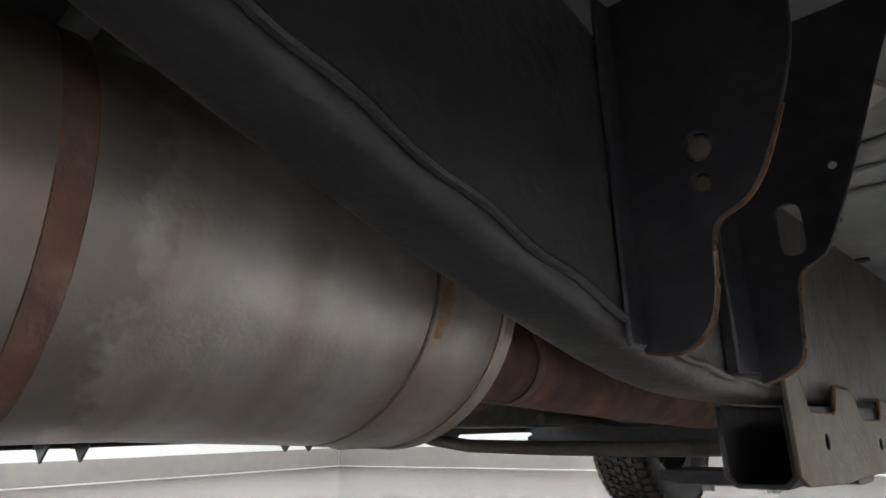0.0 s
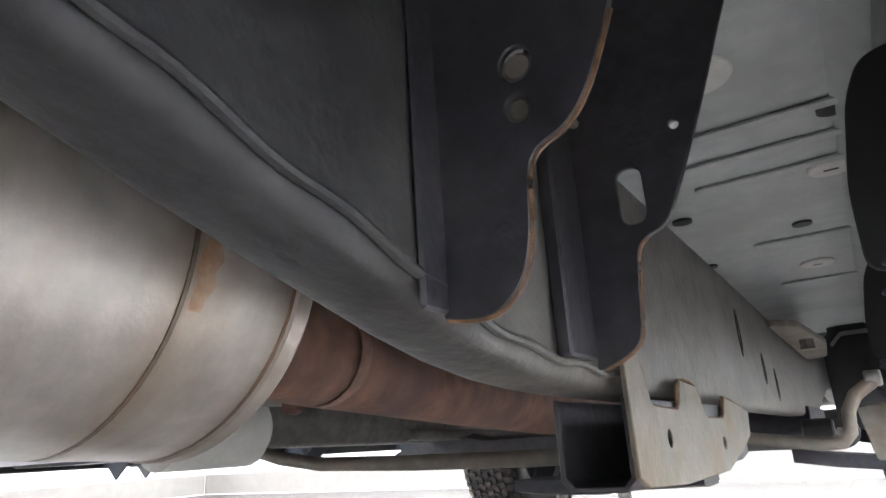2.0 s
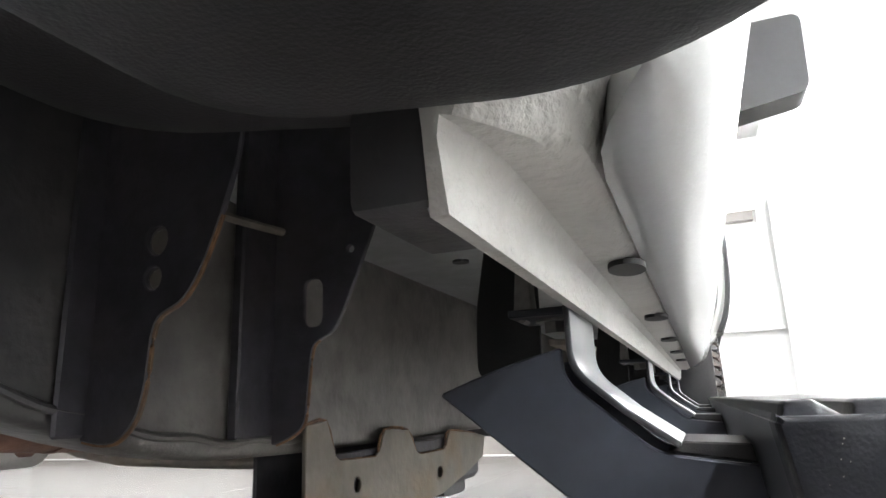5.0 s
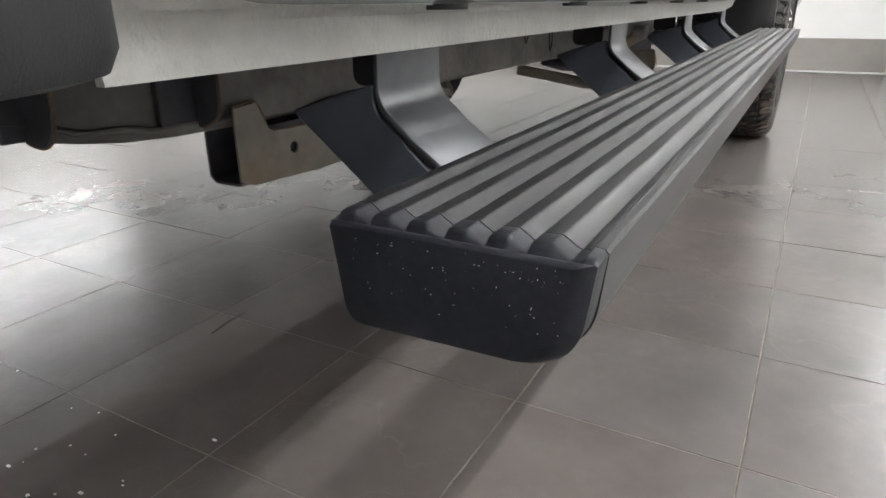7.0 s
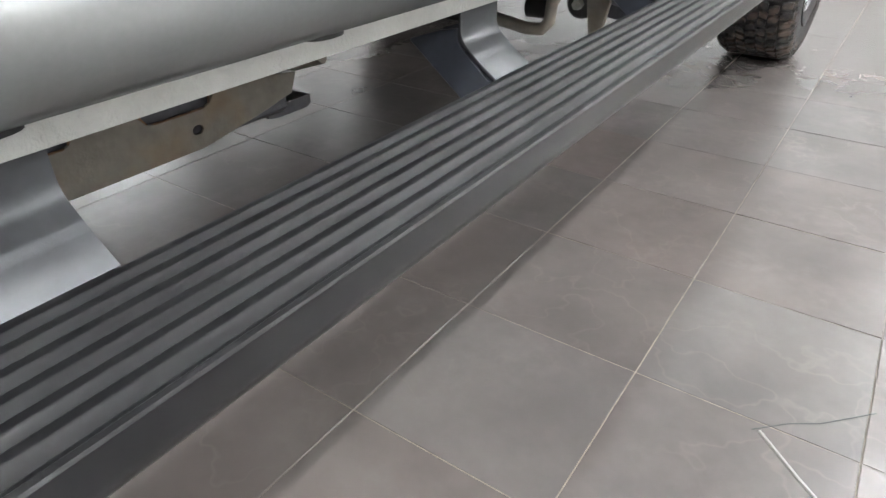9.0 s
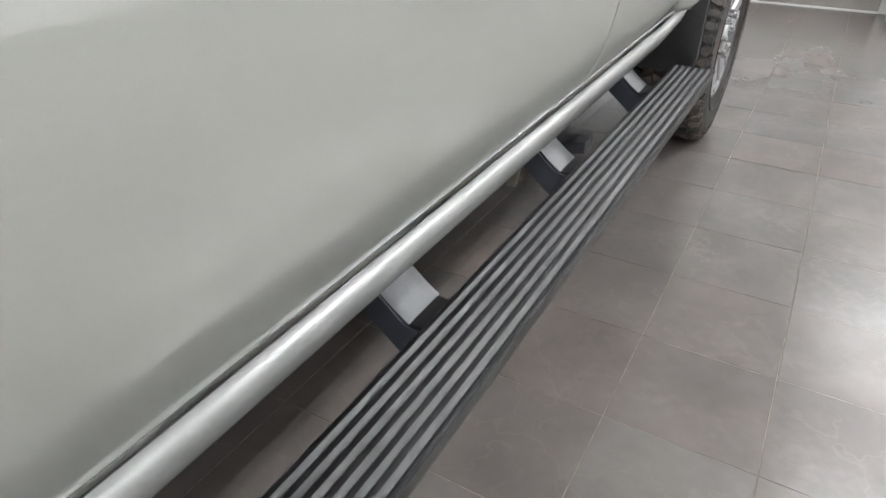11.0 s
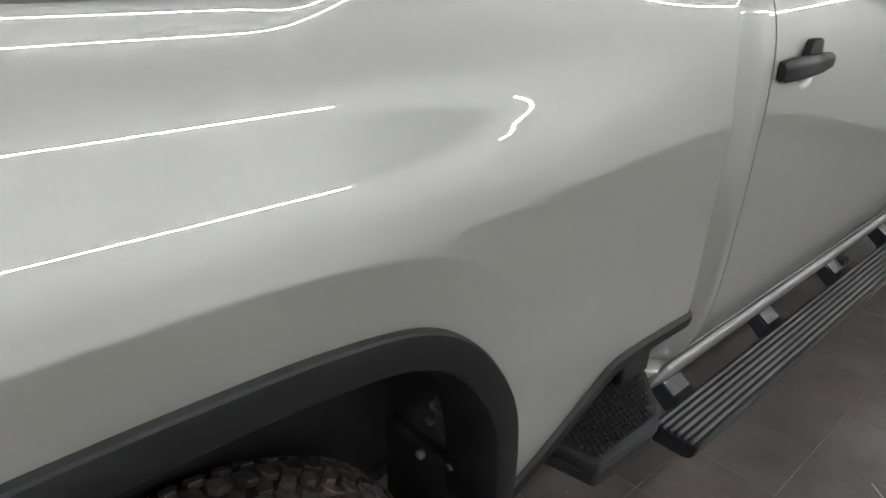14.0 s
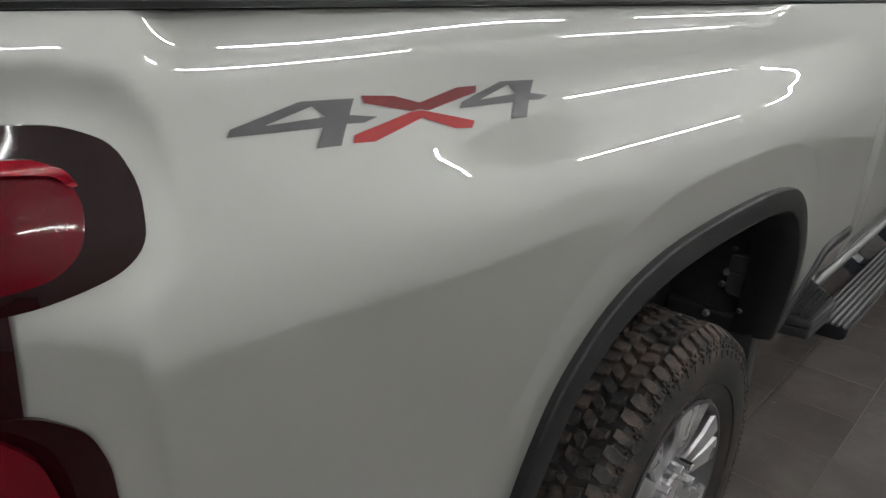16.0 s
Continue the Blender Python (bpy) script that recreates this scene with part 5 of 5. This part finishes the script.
for sgn in (1, -1):
    part("liner_flap", bm_extrude(rounded([(min(sgn * 0.62, sgn * 0.955), 0.40), (max(sgn * 0.62, sgn * 0.955), 0.40), (max(sgn * 0.62, sgn * 0.955), 0.73), (min(sgn * 0.62, sgn * 0.955), 0.73)], 0.05), "y", 3.40, 3.425, 0.006), BLACKPL, truck, "black front wheel well flap")
    # inner wall of the rear wheel well
    inner = [(y, z - 0.05) for y, z in ARCH_D]
    part("inner_wheel_well", bm_extrude(inner + [(-0.92, 0.55), (0.29, 0.55)], "x", sgn * 0.648, sgn * 0.654), LINER, truck, "black inner wheel well wall")
part("gearbox_crossmember", bm_loft([[(x, y0, z), (x, y0 + 0.12, z), (x, y0 + 0.12, z + h), (x, y0 + 0.06, z + h + 0.012), (x, y0, z + h)] for x, y0, z, h in ((-0.72, 2.66, 0.385, 0.03), (-0.60, 2.66, 0.385, 0.075), (-0.50, 2.66, 0.388, 0.085), (-0.36, 2.66, 0.390, 0.05), (0.0, 2.66, 0.392, 0.05), (0.3, 2.66, 0.395, 0.055), (0.51, 2.66, 0.41, 0.09))]), PLATE, truck, "black steel crossmember")
part("tube_crossmember", bm_tube([(-0.64, 1.78, 0.520), (-0.54, 1.77, 0.485), (-0.44, 1.76, 0.452), (-0.32, 1.75, 0.424), (-0.20, 1.74, 0.410), (0.0, 1.74, 0.404), (0.25, 1.74, 0.401), (0.40, 1.745, 0.403), (0.48, 1.75, 0.412), (0.535, 1.76, 0.430)], 0.0135, 16), BARE, truck, "bent grey tube crossmember")
skid = part("torsion_crossmember", bm_loft([[(x, 1.63, z0 + 0.004), (x, 1.65, z0), (x, 1.71, z0), (x, 1.72, z0 + 0.004), (x, 1.72, z1), (x, 1.63, z1)] for x, z0, z1 in ((0.28, 0.356, 0.374), (0.32, 0.353, 0.374), (0.40, 0.352, 0.374), (0.46, 0.357, 0.376), (0.54, 0.359, 0.378))]), PLATE, truck, "black steel crossmember under the frame rails")
for x in (0.34, 0.43):
    part("crossmember_bolt", bm_cyl((x, 1.655, 0.352), "z", 0.009, 0.014, 6), STEEL, skid)
part("gearbox", bm_loft([oval(0.0, y, 0.66, 0.15 * k, 0.14 * k, 20) for y, k in ((1.7, 0.5), (1.75, 0.9), (2.1, 1.0), (2.5, 1.0), (3.0, 1.4), (3.1, 1.4))]), BARE, truck, "grey cast gearbox")
part("drive_shaft", bm_tube([(0.0, 1.7, 0.56), (0.0, 0.3, 0.50), (0.0, -0.05, 0.45)], 0.05, 20), RAILMAT, truck, "black drive shaft")
part("rear_axle", bm_tube([(-0.72, REAR_AXLE, 0.43), (-0.2, REAR_AXLE, 0.43), (-0.14, REAR_AXLE, 0.43), (0.14, REAR_AXLE, 0.43), (0.2, REAR_AXLE, 0.43), (0.72, REAR_AXLE, 0.43)], [0.055, 0.06, 0.16, 0.16, 0.06, 0.055], 20), RAILMAT, truck, "black rear axle")
part("front_axle", bm_tube([(-0.70, FRONT_AXLE, 0.43), (0.70, FRONT_AXLE, 0.43)], 0.05, 16), RAILMAT, truck, "black front axle tube")
for sgn in (1, -1):
    part("control_arm", bm_loft([[(sgn * x, y - w2, z), (sgn * x, y + w2, z), (sgn * x, y + w2, z + 0.05), (sgn * x, y - w2, z + 0.05)] for x, y, w2, z in ((0.45, 3.85, 0.22, 0.42), (0.62, 3.9, 0.12, 0.36), (0.74, 3.92, 0.05, 0.33))]), PLATE, truck, "black lower control arm")
    part("torsion_bar", bm_tube([(sgn * 0.44, 2.35, 0.47), (sgn * 0.46, 3.75, 0.45)], 0.018, 12), RAILMAT, truck)
    part("leaf_spring", bm_extrude([(y, 0.50 + 0.10 * ((y + 0.2) / 0.8) ** 2) for y in spaced(-0.95, 0.55, 0.1)] + [(y, 0.53 + 0.10 * ((y + 0.2) / 0.8) ** 2) for y in spaced(-0.95, 0.55, 0.1)][::-1], "x", sgn * 0.60, sgn * 0.66), PLATE, truck, "black leaf spring")

# fuel tank on the far side, with straps and a label
tk = part("fuel_tank", bm_extrude(rounded([(-0.50, 0.44), (-0.20, 0.44), (-0.14, 0.475), (-0.13, 0.66), (-0.50, 0.66)], 0.03), "y", 0.25, 1.30, 0.02, 3), TANK, truck, "grey plastic fuel tank with black straps")
part("tank_shelf", bm_box(-0.125, -0.105, 0.3, 1.29, 0.487, 0.493, 0.002, 1), STEEL, tk)
for y in (0.55, 1.31):
    part("tank_strap", bm_extrude(rounded([(-0.504, 0.436), (-0.198, 0.436), (-0.136, 0.473), (-0.126, 0.66), (-0.504, 0.66)], 0.03), "y", y, y + (0.045 if y < 1 else 0.10)), PLATE, tk, "black steel strap")
part("tank_label", bm_box(-0.1285, -0.1275, 0.90, 0.985, 0.497, 0.512), WALLMAT, tk, "white paper label with small print")
for k in range(3):
    part("label_bar", bm_box(-0.1274, -0.1268, 0.925, 0.978 - 0.012 * k, 0.508 - 0.004 * k, 0.510 - 0.004 * k), BLACKPL, tk)
part("canister", bm_tube([(-0.12, 1.32, 0.475), (-0.12, 1.328, 0.475), (-0.12, 1.485, 0.475), (-0.12, 1.50, 0.475)], [0.045, 0.058, 0.058, 0.044], 24), PRIMER, truck, "pale canister behind the tank")

# ---- details on the body ----
# door handles: a dark pull bar over a hollow pressed in the door
def handle(side, y):
    secs = []
    for yy, k, h, dz in ((-0.130, 0.30, 0.55, -0.004), (-0.127, 0.70, 0.80, -0.004), (-0.116, 0.90, 0.96, -0.003), (-0.06, 1.06, 1.04, -0.001), (0.0, 1.08, 1.0, 0.0), (0.07, 1.02, 0.90, 0.002), (0.118, 0.90, 0.78, 0.004), (0.130, 0.75, 0.68, 0.004), (0.135, 0.3, 0.5, 0.004)):
        secs.append([(side * (1.004 + dx * k * 0.88), y + yy, 1.387 + dz * 0.6 + q * h * 1.10) for dx, q in ((0.010, -0.021), (0.024, -0.0215), (0.031, -0.016), (0.033, 0.004), (0.029, 0.013), (0.020, 0.0195), (0.010, 0.020))])
    b = part("door_handle", bm_loft(secs), TRIM, truck, "dark grey pull door handle")
    part("handle_grip", bm_loft([[(side * (1.004 + dx), y + 0.030 + yy * k, 1.392 + q * k) for yy, q in rounded([(-0.044, -0.046), (0.034, -0.046), (0.044, 0.046), (-0.034, 0.046)], 0.02, 4)] for dx, k in ((-0.022, 0.80), (-0.018, 0.86), (-0.019, 0.2))]), BLACKPL, b)
    part("handle_pad", bm_loft([[(side * (1.003 + dx), y + 0.028 + yy * k, 1.412 + q * k) for yy, q in rounded([(-0.040, -0.016), (0.036, -0.016), (0.034, 0.028), (-0.030, 0.028)], 0.014, 4)] for dx, k in ((0.0, 1.0), (0.010, 1.0), (0.015, 0.92), (0.016, 0.6))]), TRIM, b)
    for yy in (-0.112, 0.105):
        part("handle_foot", bm_box(min(side * 0.998, side * 1.022), max(side * 0.998, side * 1.022), y + yy - 0.014, y + yy + 0.014, 1.380, 1.404, 0.003, 1), TRIM, b)


for side in (1, -1):
    handle(side, 1.145)
    handle(side, 2.395)

# tail lamps: a dark housing with two red lenses set into the corner
for side in (1, -1):
    def lamp_part(name, outline, lift, material, parent, label="", bulge=0.0):
        bm = bmesh.new()
        vs = [bm.verts.new((0, max(-1.478, y - 0.008), z)) for y, z in outline]
        bm.faces.new(vs)
        zm, zh = sum(z for y, z in outline) / len(outline), (max(z for y, z in outline) - min(z for y, z in outline)) / 2
        bmesh.ops.triangulate(bm, faces=bm.faces)
        bmesh.ops.subdivide_edges(bm, edges=bm.edges[:], cuts=5, use_grid_fill=True)
        for v in bm.verts:
            d = min(abs((v.co.y + 1.46) / 0.12), 1.0) ** 2 * 0.6 + min(abs((v.co.z - zm) / zh), 1.0) ** 2
            v.co.x = side * (bed_x(v.co.y, v.co.z) + lift + bulge * max(0.0, 1 - d))
        rim = [e for e in bm.edges if e.is_boundary]
        geo = bmesh.ops.extrude_edge_only(bm, edges=rim)
        for v in (g for g in geo["geom"] if isinstance(g, bmesh.types.BMVert)):
            v.co.x -= side * 0.03
        return part(name, bm, material, parent, label)
    lamp = lamp_part("tail_lamp", rounded([(-1.474, 1.486), (-1.340, 1.478), (-1.308, 1.462), (-1.298, 1.428), (-1.304, 1.388), (-1.325, 1.370), (-1.392, 1.352), (-1.474, 1.344)], 0.014, 4), 0.005, LENSDK, truck, "dark red tail lamp with two bright red lenses", 0.008)
    lamp_part("lamp_bridge", [(-1.474, 1.3435), (-1.398, 1.3515), (-1.412, 1.325), (-1.414, 1.295), (-1.405, 1.2705), (-1.474, 1.262)], 0.005, LENSDK, lamp)
    lamp_part("lower_housing", rounded([(-1.474, 1.2615), (-1.40, 1.270), (-1.370, 1.250), (-1.361, 1.215), (-1.361, 1.03), (-1.474, 1.03)], 0.014, 4), 0.005, LENSDK, lamp)
    lamp_part("upper_lens", rounded([(-1.4735, 1.458), (-1.360, 1.454), (-1.342, 1.440), (-1.339, 1.420), (-1.348, 1.393), (-1.368, 1.376), (-1.40, 1.367), (-1.4735, 1.360)], 0.012, 4), 0.009, LENS, lamp, "bright red lens", 0.012)
    lamp_part("lens_rim", rounded([(-1.4732, 1.462), (-1.362, 1.4575), (-1.346, 1.450), (-1.338, 1.436), (-1.344, 1.436), (-1.352, 1.446), (-1.366, 1.4485), (-1.4732, 1.4525)], 0.003, 3), 0.0125, LENSBRIGHT, lamp, "brighter red upper edge of the lens", 0.010)
    lamp_part("lower_lens", rounded([(-1.4735, 1.262), (-1.425, 1.257), (-1.404, 1.235), (-1.398, 1.20), (-1.398, 1.05), (-1.4735, 1.045)], 0.012, 4), 0.009, LENS, lamp, "bright red lens", 0.012)

# 4X4 decal lying on the bed side
def decal(outline, material, parent):
    bm = bmesh.new()
    vs = [bm.verts.new((0, y - 0.006, z + 0.003)) for y, z in outline]
    bm.faces.new(vs)
    bmesh.ops.triangulate(bm, faces=bm.faces)
    bmesh.ops.subdivide_edges(bm, edges=bm.edges[:], cuts=3, use_grid_fill=True)
    for v in bm.verts:
        v.co.x = bed_x(v.co.y, v.co.z) + 0.0012
    return part("decal_stroke", bm, material, parent)



def four(dy, dz, k, parent):
    a = [(0.0, 0.0), (0.004, 0.006), (0.070, 0.0215), (0.129, 0.0185), (0.121, 0.0045), (0.154, -0.001), (0.137, -0.0045), (0.1165, -0.003), (0.106, -0.021), (0.079, -0.0195), (0.090, -0.003)]
    h = [(0.034, 0.0055), (0.082, 0.0165), (0.094, 0.006)]
    bm = bmesh.new()
    for loop in (a, h):
        vs = [bm.verts.new((0, dy + u * k, dz + v * k)) for u, v in loop]
        for i in range(len(vs)):
            bm.edges.new((vs[i], vs[(i + 1) % len(vs)]))
    bmesh.ops.triangle_fill(bm, use_beauty=True, use_dissolve=False, edges=bm.edges[:])
    bmesh.ops.subdivide_edges(bm, edges=bm.edges[:], cuts=3, use_grid_fill=True)
    for v in bm.verts:
        v.co.x = bed_x(v.co.y, v.co.z) + 0.0015
    return part("decal_numeral", bm, GREYDECAL, parent, "grey decal numeral 4")


four(-1.236, 1.456, 1.0, truck)
four(-0.966, 1.450, 1.04, truck)
for arm in ([(-1.092, 1.473), (-1.052, 1.469), (-1.018, 1.459), (-1.018, 1.4525), (-1.031, 1.452), (-1.090, 1.466)], [(-1.018, 1.459), (-0.960, 1.469), (-0.929, 1.468), (-0.931, 1.461), (-1.006, 1.450), (-1.018, 1.4525)]):
    arm_ = decal(arm, REDDARK, truck)
for arm in ([(-1.018, 1.4515), (-1.006, 1.449), (-0.940, 1.432), (-0.947, 1.425), (-0.973, 1.428), (-1.018, 1.444)], [(-1.018, 1.4515), (-1.018, 1.444), (-1.084, 1.430), (-1.110, 1.432), (-1.107, 1.439), (-1.031, 1.4515)]):
    decal(arm, REDDECAL, truck)

# small raised letters of the badge on the front door, kept as plain bars
for k in range(9):
    y = 2.80 + 0.045 * k
    bar = bm_box(door_x(y, 1.07) + 0.0005, door_x(y, 1.07) + 0.004, y, y + 0.032, 1.045, 1.082, 0.001, 1)
    part("badge_bar", bar, CHROME, truck, "bright badge bar")

# cracked tile joint and a few crumbs on the floor
def floor_strip(name, pts, r, material, label, category):
    bm = bm_tube([(x, y, r * 0.5) for x, y in pts], r, 6)
    for v in bm.verts:
        v.co.z = max(0.0006, v.co.z * 0.6)
    return tagged(mesh_object(name, bm, material), label, category)


floor_strip("plastic_strip", [(1.299, 1.800), (1.36, 1.742), (1.42, 1.69), (1.475, 1.642)], 0.0028, DADO, "thin taupe plastic strip lying on the tiles", "strip")
floor_strip("tile_crack", [(1.289, 1.797), (1.33, 1.838), (1.37, 1.866), (1.434, 1.934)], 0.0011, BLACKPL, "thin dark crack across a broken floor tile", "crack")
floor_strip("wire", [(0.206, 1.428), (0.197, 1.475), (0.195, 1.522)], 0.0022, BLACKPL, "thin black wire lying on the tiles", "wire")
rnd = random.Random(21)
cb = bmesh.new()
for _ in range(60):
    t = bmesh.new()
    bmesh.ops.create_icosphere(t, subdivisions=1, radius=rnd.uniform(0.0008, 0.003))
    cx, cy = rnd.gauss(0.36, 0.14), rnd.gauss(1.03, 0.07)
    sx = rnd.uniform(0.7, 2.2)
    for v in t.verts:
        v.co = Vector((cx + v.co.x * sx, cy + v.co.y, max(0.0003, 0.001 + v.co.z * 0.5)))
    join(cb, t)
tagged(mesh_object("crumbs", cb, WALLMAT), "pale crumbs scattered on the tiles", "crumbs", kind="stuff")

# ---- floor tiles, last ----
TW, TL = 0.318, 0.318
rng = random.Random(11)
tile_me = bpy.data.meshes.new("tile")
tb = bm_box(0.0011, TW - 0.0011, 0.0011, TL - 0.0011, -0.006, 0.0, 0.0006, 1)
tb.to_mesh(tile_me)
tb.free()
tile_me.materials.append(TILE)
near, far = [], []
row = -30
while 1.108 + row * TW < RX1:
    x = 1.108 + row * TW
    if x > RX0 - TW:
        ph = 1.500
        k = -22
        while ph + k * TL < RY1:
            y = ph + k * TL
            (near if (-0.9 < x < 2.6 and 0.2 < y < 6.0) else far).append((x, y))
            k += 1
    row += 1
for x, y in near[:300]:
    o = new("tile", tile_me)
    o.parent = floor_ob
    o.location = (x, y, rng.uniform(-0.0004, 0.0004))
fb = bmesh.new()
verts, faces = [], []
for x, y in near[300:] + far:
    b0 = len(verts)
    z = rng.uniform(-0.0004, 0.0004)
    x0, x1, y0, y1 = max(RX0, x + 0.0011), min(RX1, x + TW - 0.0011), max(RY0, y + 0.0011), min(RY1, y + TL - 0.0011)
    if x1 <= x0 or y1 <= y0:
        continue
    verts += [(x0, y0, z), (x1, y0, z), (x1, y1, z), (x0, y1, z), (x0, y0, -0.005), (x1, y0, -0.005), (x1, y1, -0.005), (x0, y1, -0.005)]
    faces += [tuple(b0 + i for i in f) for f in ((0, 1, 2, 3), (0, 4, 5, 1), (1, 5, 6, 2), (2, 6, 7, 3), (3, 7, 4, 0))]
me = bpy.data.meshes.new("far_tiles")
me.from_pydata(verts, [], faces)
me.materials.append(TILE)
ft = tagged(new("far_tiles", me), "dark grey porcelain tiles", kind="stuff")
ft.parent = floor_ob
